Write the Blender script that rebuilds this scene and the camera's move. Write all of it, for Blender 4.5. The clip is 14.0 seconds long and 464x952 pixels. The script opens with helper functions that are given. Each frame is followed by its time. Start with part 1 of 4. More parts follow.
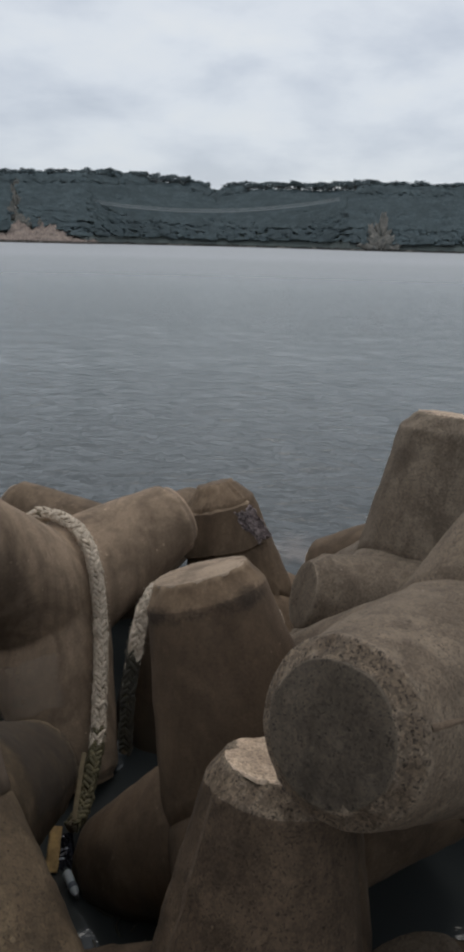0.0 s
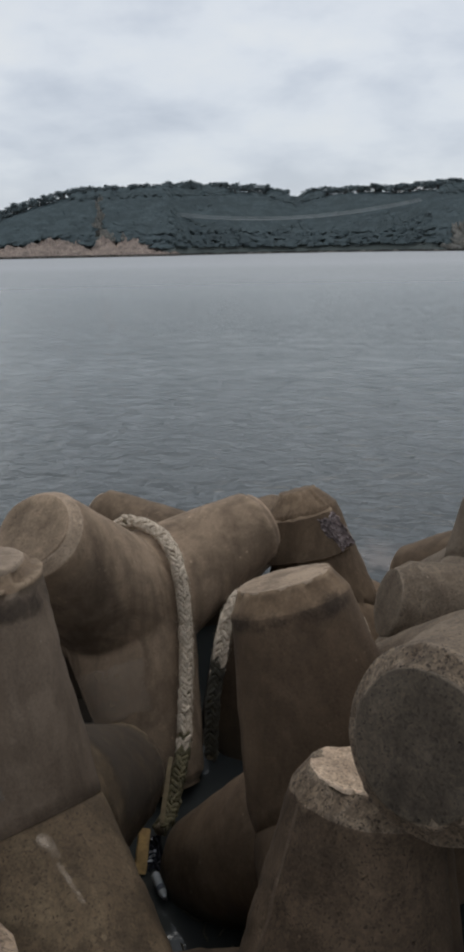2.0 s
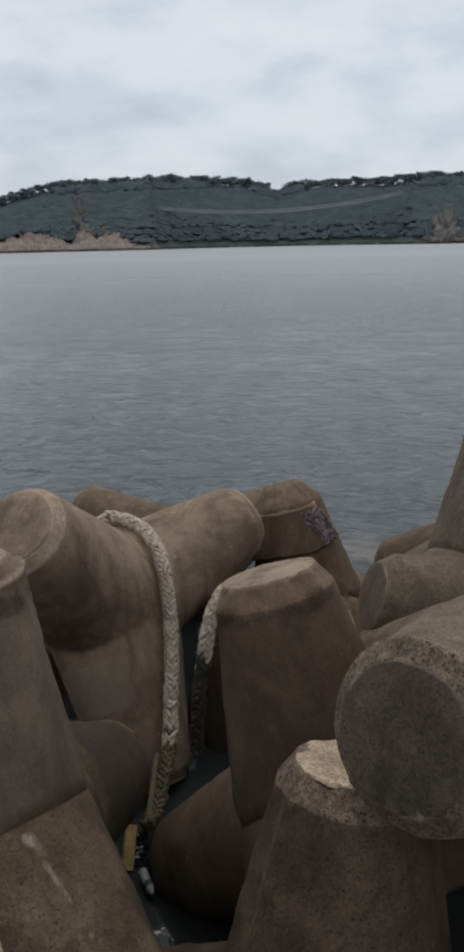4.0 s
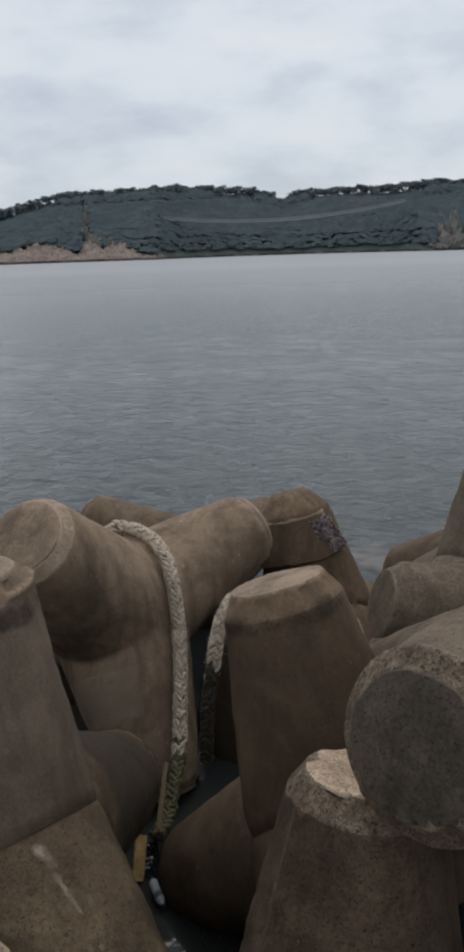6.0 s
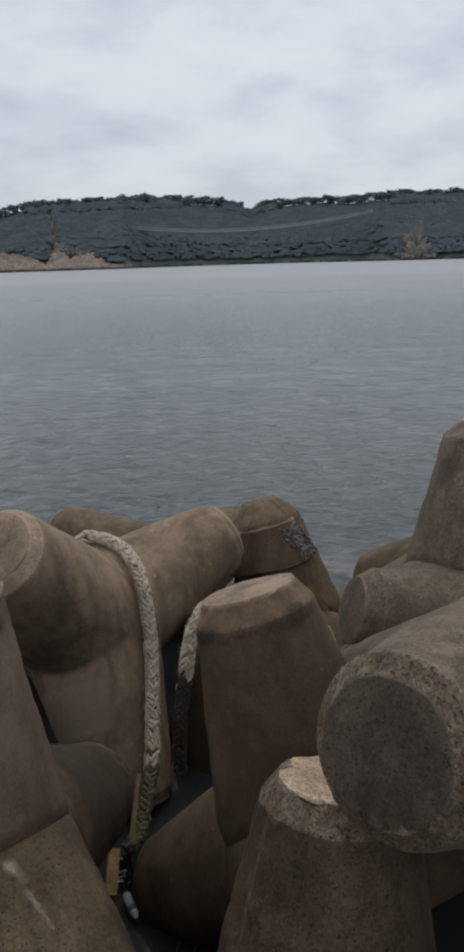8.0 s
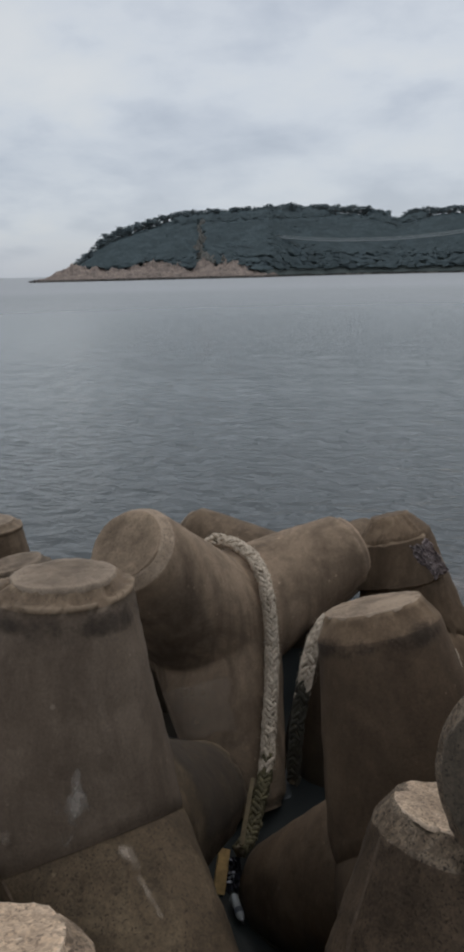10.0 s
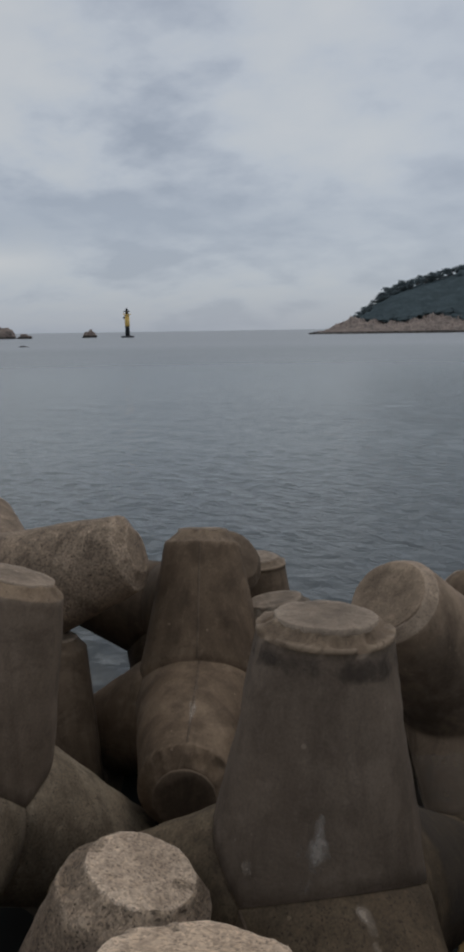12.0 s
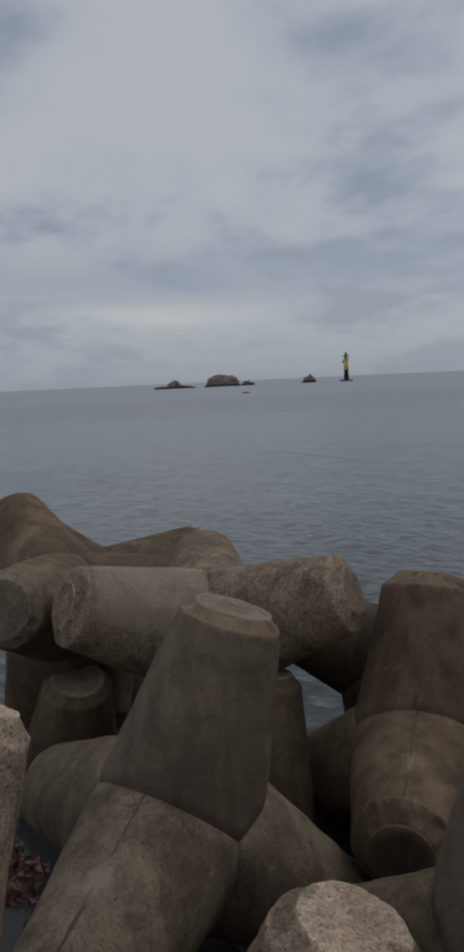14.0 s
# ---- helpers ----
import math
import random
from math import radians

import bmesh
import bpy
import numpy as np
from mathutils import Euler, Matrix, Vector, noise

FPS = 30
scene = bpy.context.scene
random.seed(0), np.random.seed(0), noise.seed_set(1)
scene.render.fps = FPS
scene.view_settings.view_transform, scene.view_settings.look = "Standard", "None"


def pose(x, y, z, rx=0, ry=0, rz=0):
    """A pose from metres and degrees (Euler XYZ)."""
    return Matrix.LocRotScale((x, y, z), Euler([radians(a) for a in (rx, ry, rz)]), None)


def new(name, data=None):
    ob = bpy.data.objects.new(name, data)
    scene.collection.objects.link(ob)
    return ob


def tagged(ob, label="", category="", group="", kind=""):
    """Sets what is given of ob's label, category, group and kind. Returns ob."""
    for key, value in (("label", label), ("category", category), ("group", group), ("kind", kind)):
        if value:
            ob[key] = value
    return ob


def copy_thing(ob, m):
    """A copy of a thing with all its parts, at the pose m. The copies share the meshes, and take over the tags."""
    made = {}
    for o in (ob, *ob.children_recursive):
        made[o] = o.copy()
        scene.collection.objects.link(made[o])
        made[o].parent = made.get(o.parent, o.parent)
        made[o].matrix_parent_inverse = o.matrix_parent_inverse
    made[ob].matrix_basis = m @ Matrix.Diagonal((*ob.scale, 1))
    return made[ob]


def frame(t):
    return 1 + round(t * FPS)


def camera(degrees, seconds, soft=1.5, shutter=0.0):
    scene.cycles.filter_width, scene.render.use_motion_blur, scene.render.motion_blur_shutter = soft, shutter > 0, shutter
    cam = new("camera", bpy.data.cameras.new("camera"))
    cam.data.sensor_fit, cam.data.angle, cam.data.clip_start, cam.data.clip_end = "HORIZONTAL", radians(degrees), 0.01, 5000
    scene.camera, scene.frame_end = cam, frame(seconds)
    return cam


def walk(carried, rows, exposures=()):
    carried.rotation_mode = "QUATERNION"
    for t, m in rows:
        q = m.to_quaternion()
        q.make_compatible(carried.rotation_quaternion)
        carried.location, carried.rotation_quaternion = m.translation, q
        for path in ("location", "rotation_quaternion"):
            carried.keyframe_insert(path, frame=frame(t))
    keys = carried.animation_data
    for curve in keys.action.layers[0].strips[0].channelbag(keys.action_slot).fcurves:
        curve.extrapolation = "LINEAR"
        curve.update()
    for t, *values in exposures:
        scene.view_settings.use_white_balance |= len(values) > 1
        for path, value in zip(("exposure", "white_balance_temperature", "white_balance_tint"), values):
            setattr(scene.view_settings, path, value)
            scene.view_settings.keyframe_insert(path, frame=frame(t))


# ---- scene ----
cam = camera(34.44, 14.0, 4.0)
# seconds, eye (m above the calm water), yaw, pitch, roll
PATH = [
    (0.0, -0.001, 0.001, 2.999, -0.00, -17.37, -1.39),
    (0.3, 0.000, -0.012, 3.005, 4.42, -16.44, -2.50),
    (0.5, 0.000, -0.019, 3.008, 6.92, -16.93, -1.71),
    (0.7, 0.000, -0.023, 3.010, 8.54, -17.08, -0.95),
    (1.0, 0.000, -0.024, 3.011, 9.77, -16.63, -0.39),
    (1.5, 0.001, -0.016, 3.008, 9.45, -16.94, 1.12),
    (2.0, -0.001, -0.010, 3.005, 5.83, -16.86, 1.03),
    (2.5, -0.000, -0.008, 3.003, 5.13, -17.86, 0.49),
    (2.7, 0.000, -0.006, 3.003, 4.45, -17.52, 0.45),
    (4.8, 0.000, 0.003, 3.006, 4.32, -17.31, 1.70),
    (5.0, -0.000, 0.004, 3.006, 3.97, -17.43, 1.68),
    (5.5, -0.000, 0.007, 3.005, 4.87, -17.26, 1.26),
    (6.0, 0.000, -0.001, 3.008, 4.90, -16.70, 1.79),
    (6.5, -0.000, 0.000, 3.008, 4.22, -16.51, 1.85),
    (7.0, -0.001, -0.001, 3.009, 1.92, -16.23, 1.52),
    (7.2, -0.001, -0.002, 3.009, 1.25, -16.66, 1.50),
    (9.3, 0.006, -0.017, 3.015, 8.26, -14.90, 1.95),
    (9.5, 0.006, -0.018, 3.015, 9.31, -15.20, 1.91),
    (10.0, 0.006, -0.023, 3.018, 13.08, -15.21, 1.27),
    (10.2, 0.000, -0.021, 3.017, 14.97, -14.80, 1.17),
    (10.5, -0.016, -0.017, 3.011, 17.82, -14.92, 1.83),
    (10.7, -0.022, -0.018, 3.006, 19.53, -13.68, 1.24),
    (11.0, -0.024, -0.023, 3.002, 22.04, -12.92, 0.14),
    (11.2, -0.025, -0.028, 3.005, 23.99, -12.49, 0.14),
    (11.5, -0.026, -0.035, 3.010, 27.38, -12.48, 0.68),
    (12.0, -0.027, -0.040, 3.003, 33.56, -11.03, 0.84),
    (12.5, -0.032, -0.038, 2.996, 38.33, -11.38, 1.56),
    (12.7, -0.032, -0.040, 2.996, 40.09, -10.17, 2.00),
    (13.0, -0.031, -0.044, 2.996, 42.91, -8.77, 2.66),
    (13.5, -0.042, -0.034, 2.982, 47.53, -8.38, 3.31),
    (13.7, -0.045, -0.030, 2.977, 49.60, -8.36, 3.10),
    (14.0, -0.047, -0.026, 2.972, 49.98, -7.26, 2.62),
]
walk(cam, [(t, pose(x, y, z, 90 + pitch, roll, yaw)) for t, x, y, z, yaw, pitch, roll in PATH],
     exposures=[(0.0, 0.15, 6590, 11), (7.0, 0.15, 6590, 11), (9.5, 0.03, 6530, 11), (11.0, -0.16, 6460, 11), (12.5, -0.45, 6350, 11), (14.0, -0.62, 6330, 11)])

# ---- light: an overcast day over the sea ----
SUN_EL, SUN_AZ = 58.0, 10.0
world = bpy.data.worlds.new("overcast_sky")
scene.world = world
world.use_nodes = True


def ramp(tree, fac, stops):
    n = tree.nodes.new("ShaderNodeValToRGB")
    n.color_ramp.elements.remove(n.color_ramp.elements[1])
    for i, (at, col) in enumerate(stops):
        e = n.color_ramp.elements[0] if i == 0 else n.color_ramp.elements.new(at)
        e.position = at
        e.color = (*col, 1) if len(col) == 3 else col
    tree.links.new(fac, n.inputs["Fac"])
    return n.outputs["Color"]


def mix(tree, fac, a, b, blend="MIX"):
    n = tree.nodes.new("ShaderNodeMix")
    n.data_type, n.blend_type = "RGBA", blend
    for sock, v in ((n.inputs[0], fac), (n.inputs[6], a), (n.inputs[7], b)):
        if isinstance(v, (int, float)):
            sock.default_value = v
        elif isinstance(v, tuple):
            sock.default_value = (*v, 1)
        else:
            tree.links.new(v, sock)
    return n.outputs[2]


def math_node(tree, op, a, b=0.0, c=None):
    n = tree.nodes.new("ShaderNodeMath")
    n.operation = op
    for i, v in enumerate((a, b, c)):
        if v is None:
            continue
        if isinstance(v, (int, float)):
            n.inputs[i].default_value = v
        else:
            tree.links.new(v, n.inputs[i])
    return n.outputs[0]


def noise_tex(tree, vec, scale, detail=4.0, rough=0.55, distort=0.0):
    n = tree.nodes.new("ShaderNodeTexNoise")
    n.inputs["Scale"].default_value, n.inputs["Detail"].default_value = scale, detail
    n.inputs["Roughness"].default_value, n.inputs["Distortion"].default_value = rough, distort
    tree.links.new(vec, n.inputs["Vector"])
    return n.outputs["Fac"]


def build_sky():
    t = world.node_tree
    t.nodes.clear()
    out, back = t.nodes.new("ShaderNodeOutputWorld"), t.nodes.new("ShaderNodeBackground")
    sky = t.nodes.new("ShaderNodeTexSky")
    sky.sky_type, sky.sun_disc = "NISHITA", False
    sky.sun_elevation, sky.sun_rotation = radians(SUN_EL), radians(SUN_AZ)
    co = t.nodes.new("ShaderNodeTexCoord")
    sep = t.nodes.new("ShaderNodeSeparateXYZ")
    t.links.new(co.outputs["Generated"], sep.inputs[0])
    up = math_node(t, "MAXIMUM", sep.outputs[2], 0.0)
    lift = math_node(t, "ADD", up, 0.28)
    # cloud layer: the view direction cast onto a level sheet
    comb = t.nodes.new("ShaderNodeCombineXYZ")
    t.links.new(math_node(t, "DIVIDE", sep.outputs[0], lift), comb.inputs[0])
    t.links.new(math_node(t, "DIVIDE", sep.outputs[1], lift), comb.inputs[1])
    big = noise_tex(t, comb.outputs[0], 0.75, 2.0, 0.5)
    mid = noise_tex(t, comb.outputs[0], 2.0, 6.0, 0.49, 0.2)
    wisp = noise_tex(t, comb.outputs[0], 6.5, 5.0, 0.55)
    both = math_node(t, "ADD", math_node(t, "MULTIPLY", big, 0.20), math_node(t, "MULTIPLY_ADD", mid, 0.60, 0.025))
    both = math_node(t, "ADD", both, math_node(t, "MULTIPLY", wisp, 0.15))
    # thicker, more broken cloud over the open sea
    az = math_node(t, "ARCTAN2", math_node(t, "MULTIPLY", sep.outputs[0], -1.0), sep.outputs[1])
    west = ramp(t, az, [(0.30, (0, 0, 0)), (0.72, (1, 1, 1))])
    both = math_node(t, "MULTIPLY_ADD", math_node(t, "SUBTRACT", both, 0.515), math_node(t, "MULTIPLY_ADD", west, 0.75, 0.6), math_node(t, "MULTIPLY_ADD", west, 0.034, 0.508))
    cloud = ramp(t, both, [(0.42, (0.43, 0.48, 0.55)), (0.465, (0.53, 0.58, 0.645)), (0.51, (0.635, 0.682, 0.73)), (0.55, (0.680, 0.716, 0.740)), (0.61, (0.715, 0.742, 0.752))])
    haze = ramp(t, up, [(0.0, (0.445, 0.495, 0.57)), (0.10, (0.54, 0.59, 0.665))])
    veil = ramp(t, up, [(0.0, (0.85, 0.85, 0.85)), (0.06, (0.45, 0.45, 0.45)), (0.22, (0.0, 0.0, 0.0))])
    col = mix(t, veil, cloud, haze)

    def bell(v, centre, width):
        d = math_node(t, "DIVIDE", math_node(t, "SUBTRACT", v, centre), width)
        return math_node(t, "POWER", 2.718, math_node(t, "MULTIPLY", math_node(t, "MULTIPLY", d, d), -1.0))

    # a slate bank low over the sea with a pale break under it
    wave = math_node(t, "MULTIPLY_ADD", math_node(t, "SUBTRACT", mid, 0.5), 0.045, up)
    bank = math_node(t, "MULTIPLY", bell(wave, 0.135, 0.032), west)
    col = mix(t, math_node(t, "MULTIPLY", bank, 0.65), col, (0.47, 0.525, 0.60))
    split = math_node(t, "MULTIPLY", bell(wave, 0.092, 0.011), bell(az, 0.97, 0.12))
    col = mix(t, math_node(t, "MULTIPLY", split, 0.9), col, (0.80, 0.80, 0.785))
    # the cloud is brighter round the hidden sun
    beam = t.nodes.new("ShaderNodeVectorMath")
    beam.operation = "DOT_PRODUCT"
    t.links.new(co.outputs["Generated"], beam.inputs[0])
    e, a = radians(SUN_EL), radians(SUN_AZ)
    beam.inputs[1].default_value = (math.sin(a) * math.cos(e), math.cos(a) * math.cos(e), math.sin(e))
    glow = math_node(t, "ADD", math_node(t, "MULTIPLY", math_node(t, "POWER", math_node(t, "MAXIMUM", beam.outputs["Value"], 0.0), 5.0), 0.12), 0.975)
    spread = t.nodes.new("ShaderNodeVectorMath")
    spread.operation = "SCALE"
    t.links.new(col, spread.inputs[0])
    t.links.new(glow, spread.inputs["Scale"])
    col = spread.outputs[0]
    # a trace of the clear sky's own tint above the cloud
    dim = mix(t, 1.0, sky.outputs[0], (0.10, 0.10, 0.10), "MULTIPLY")
    col = mix(t, 0.12, col, dim)
    t.links.new(col, back.inputs["Color"])
    back.inputs["Strength"].default_value = 1.0
    t.links.new(back.outputs[0], out.inputs[0])


build_sky()
sun = new("sun", bpy.data.lights.new("sun", "SUN"))
sun.data.energy, sun.data.angle, sun.data.color = 0.85, radians(30), (1.0, 0.96, 0.9)
sun.matrix_world = pose(0, 0, 60) @ Euler((radians(90 - SUN_EL), 0, radians(180 - SUN_AZ))).to_matrix().to_4x4()


# ---- materials ----
def material(name):
    m = bpy.data.materials.new(name)
    m.use_nodes = True
    t = m.node_tree
    b = t.nodes["Principled BSDF"]
    return m, t, b


def bump(t, height, strength, dist, after=None):
    n = t.nodes.new("ShaderNodeBump")
    n.inputs["Strength"].default_value, n.inputs["Distance"].default_value = strength, dist
    t.links.new(height, n.inputs["Height"])
    if after is not None:
        t.links.new(after, n.inputs["Normal"])
    return n.outputs["Normal"]


def own_coords(t):
    """Object coordinates, shifted for each object so that no two blocks share their stains."""
    co, info = t.nodes.new("ShaderNodeTexCoord"), t.nodes.new("ShaderNodeObjectInfo")
    add = t.nodes.new("ShaderNodeVectorMath")
    add.operation = "MULTIPLY_ADD"
    t.links.new(info.outputs["Random"], add.inputs[0])
    add.inputs[1].default_value = (31.0, 17.0, 23.0)
    t.links.new(co.outputs["Object"], add.inputs[2])
    return add.outputs[0], info.outputs["Random"]


def concrete(name, light, mid, dark, pebbles=0.0, rough=0.85, tide=True, pit=0.4, mottle=1.0, rubbed=0.55):
    """Cast concrete: broad soft stains, run-down streaks, fine grain, pits, and speckled aggregate where worn."""
    m, t, b = material(name)
    v, rnd = own_coords(t)
    stain = noise_tex(t, v, 1.3, 5.0, 0.6, 0.5)
    cloud = noise_tex(t, v, 4.2, 6.0, 0.64, 0.3)
    blotch = noise_tex(t, v, 17.0, 5.0, 0.62)
    grain = noise_tex(t, v, 85.0, 5.0, 0.7)
    geo = t.nodes.new("ShaderNodeNewGeometry")
    mapping = t.nodes.new("ShaderNodeMapping")
    mapping.inputs["Scale"].default_value = (9.0, 9.0, 0.45)
    t.links.new(geo.outputs["Position"], mapping.inputs["Vector"])
    streak = noise_tex(t, mapping.outputs[0], 1.0, 5.0, 0.6)
    deep = tuple(d * 0.6 + c * 0.4 for d, c in zip(dark, mid))
    col = ramp(t, math_node(t, "ADD", math_node(t, "MULTIPLY", stain, 0.6), math_node(t, "MULTIPLY", cloud, 0.4)),
               [(0.35, deep), (0.50, mid), (0.64, light)])
    seep = noise_tex(t, v, 2.6, 8.0, 0.72, 1.2)
    col = mix(t, ramp(t, seep, [(0.50, (0, 0, 0)), (0.57, (0.38 * mottle,) * 3), (0.75, (0.50 * mottle,) * 3)]), col, tuple(c * 0.8 for c in dark))
    # lime bloom and dark run-down stains
    col = mix(t, ramp(t, blotch, [(0.55, (0, 0, 0)), (0.74, (0.34 * mottle,) * 3)]), col, tuple(min(1.0, c * 1.3) for c in light))
    col = mix(t, ramp(t, streak, [(0.47, (0, 0, 0)), (0.66, (0.62 * mottle,) * 3)]), col, tuple(c * 0.85 for c in dark))
    tint = ramp(t, rnd, [(0.0, (0.92, 0.90, 0.88)), (0.5, (1.0, 1.0, 1.0)), (1.0, (1.08, 1.03, 0.97))])
    col = mix(t, 1.0, col, tint, "MULTIPLY")
    col = mix(t, 0.5, col, ramp(t, grain, [(0.3, (0.6, 0.6, 0.6)), (0.5, (1, 1, 1)), (0.72, (1.3, 1.28, 1.25))]), "MULTIPLY")
    # lime dots, and edges rubbed pale
    dot = t.nodes.new("ShaderNodeTexVoronoi")
    dot.inputs["Scale"].default_value = 16.0
    t.links.new(v, dot.inputs["Vector"])
    which = t.nodes.new("ShaderNodeSeparateColor")
    t.links.new(dot.outputs["Color"], which.inputs[0])
    spots = math_node(t, "MULTIPLY", math_node(t, "LESS_THAN", dot.outputs["Distance"], math_node(t, "MULTIPLY", which.outputs[1], 0.14)), math_node(t, "GREATER_THAN", which.outputs[0], 0.72))
    col = mix(t, math_node(t, "MULTIPLY", spots, 0.40), col, tuple(min(1.0, c * 1.7) for c in light))
    rub = ramp(t, math_node(t, "ADD", geo.outputs["Pointiness"], math_node(t, "MULTIPLY", math_node(t, "SUBTRACT", blotch, 0.5), 0.06)), [(0.515, (0, 0, 0)), (0.575, (rubbed,) * 3)])
    col = mix(t, rub, col, tuple(min(1.0, c * 1.45) for c in light))
    h = math_node(t, "ADD", math_node(t, "MULTIPLY", grain, 0.45), math_node(t, "MULTIPLY", cloud, 1.0))
    n = bump(t, h, 0.45, 0.012)
    pits = ramp(t, noise_tex(t, v, 38.0, 3.0, 0.6), [(0.24, (0, 0, 0)), (0.33, (1, 1, 1))])
    n = bump(t, pits, pit, 0.006, n)
    if pit > 0.8:
        col = mix(t, 0.8, col, ramp(t, pits, [(0.0, (0.22, 0.18, 0.15)), (1.0, (1, 1, 1))]), "MULTIPLY")
    if pebbles:
        # small stones in the worn skin, and the dark holes that others have left
        warp = t.nodes.new("ShaderNodeTexNoise")
        warp.inputs["Scale"].default_value = 45.0
        t.links.new(v, warp.inputs["Vector"])
        add = t.nodes.new("ShaderNodeVectorMath")
        add.operation = "MULTIPLY_ADD"
        t.links.new(warp.outputs["Color"], add.inputs[0])
        add.inputs[1].default_value = (0.03, 0.03, 0.03)
        t.links.new(v, add.inputs[2])
        fine, hole = t.nodes.new("ShaderNodeTexVoronoi"), t.nodes.new("ShaderNodeTexVoronoi")
        for q, sc in ((fine, 125.0), (hole, 140.0 - 45.0 * pebbles)):
            q.inputs["Scale"].default_value = sc
            t.links.new(add.outputs[0], q.inputs["Vector"])
        sf, sh = t.nodes.new("ShaderNodeSeparateColor"), t.nodes.new("ShaderNodeSeparateColor")
        t.links.new(fine.outputs["Color"], sf.inputs[0])
        t.links.new(hole.outputs["Color"], sh.inputs[0])
        col = mix(t, 0.85 * pebbles, col, ramp(t, sf.outputs[0], [(0.0, (0.50, 0.48, 0.46)), (0.5, (1, 1, 1)), (1.0, (1.45, 1.39, 1.30))]), "MULTIPLY")
        patch = noise_tex(t, v, 7.0, 4.0, 0.65)
        near = math_node(t, "LESS_THAN", hole.outputs["Distance"], math_node(t, "MULTIPLY", sh.outputs[1], 0.55))
        some = math_node(t, "GREATER_THAN", math_node(t, "ADD", sh.outputs[0], math_node(t, "MULTIPLY", patch, 0.9)), 1.28 - 0.36 * pebbles)
        spot = math_node(t, "MULTIPLY", math_node(t, "MULTIPLY", near, some), 0.35 + 0.5 * pebbles)
        col = mix(t, spot, col, tuple(c * 0.45 for c in dark))
        n = bump(t, fine.outputs["Distance"], -0.5 * pebbles, 0.010, n)
        n = bump(t, spot, -0.8, 0.006, n)
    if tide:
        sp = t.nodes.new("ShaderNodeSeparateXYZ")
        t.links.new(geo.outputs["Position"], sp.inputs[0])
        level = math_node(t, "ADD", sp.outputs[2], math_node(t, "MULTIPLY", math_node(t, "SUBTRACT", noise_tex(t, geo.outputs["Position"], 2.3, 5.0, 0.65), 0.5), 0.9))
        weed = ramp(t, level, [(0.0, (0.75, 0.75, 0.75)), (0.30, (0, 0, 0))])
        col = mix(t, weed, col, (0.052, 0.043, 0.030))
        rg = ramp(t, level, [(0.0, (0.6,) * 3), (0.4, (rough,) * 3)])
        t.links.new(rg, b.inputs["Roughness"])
    else:
        b.inputs["Roughness"].default_value = rough
    b.inputs["Specular IOR Level"].default_value = 0.3
    t.links.new(col, b.inputs["Base Color"])
    t.links.new(n, b.inputs["Normal"])
    return m


def plain(name, col, rough=0.6, metal=0.0, var=0.25, scale=12.0, bumpy=0.2):
    """A small thing's surface: one colour, mottled, with a fine grain."""
    m, t, b = material(name)
    v, rnd = own_coords(t)
    f = noise_tex(t, v, scale, 5.0, 0.6)
    c = ramp(t, f, [(0.3, tuple(x * (1 - var) for x in col)), (0.7, tuple(min(1.0, x * (1 + var)) for x in col))])
    t.links.new(c, b.inputs["Base Color"])
    b.inputs["Roughness"].default_value, b.inputs["Metallic"].default_value = rough, metal
    t.links.new(bump(t, noise_tex(t, v, scale * 6, 3.0), bumpy, 0.004), b.inputs["Normal"])
    return m


def leafy(name, col, var=0.5, bend=0.3):
    """Foliage that differs from clump to clump."""
    m, t, b = material(name)
    geo = t.nodes.new("ShaderNodeNewGeometry")
    c = ramp(t, geo.outputs["Random Per Island"], [(0.0, tuple(x * (1 - var) for x in col)), (0.6, col), (1.0, tuple(x * (1 + var) for x in col))])
    big = noise_tex(t, geo.outputs["Position"], 0.11, 4.0, 0.6)
    c = mix(t, ramp(t, big, [(0.4, (0, 0, 0)), (0.62, (0.7, 0.7, 0.7))]), c, tuple(x * 0.66 for x in col))
    t.links.new(c, b.inputs["Base Color"])
    thin, both = t.nodes.new("ShaderNodeBsdfTranslucent"), t.nodes.new("ShaderNodeMixShader")
    t.links.new(c, thin.inputs["Color"])
    both.inputs[0].default_value = 0.5
    t.links.new(b.outputs[0], both.inputs[1])
    t.links.new(thin.outputs[0], both.inputs[2])
    t.links.new(both.outputs[0], t.nodes["Material Output"].inputs["Surface"])
    # each leaf takes most of its shading from the lie of the whole crown
    lie = t.nodes.new("ShaderNodeVectorMath")
    lie.operation = "MULTIPLY_ADD"
    t.links.new(geo.outputs["Normal"], lie.inputs[0])
    lie.inputs[1].default_value = (bend,) * 3
    lie.inputs[2].default_value = (0.0, -0.55 * (1 - bend) / 0.7, 0.75 * (1 - bend) / 0.7)
    unit = t.nodes.new("ShaderNodeVectorMath")
    unit.operation = "NORMALIZE"
    t.links.new(lie.outputs[0], unit.inputs[0])
    for node in (b, thin):
        t.links.new(unit.outputs[0], node.inputs["Normal"])
    b.inputs["Roughness"].default_value = 0.75
    b.inputs["Specular IOR Level"].default_value = 0.2
    return m


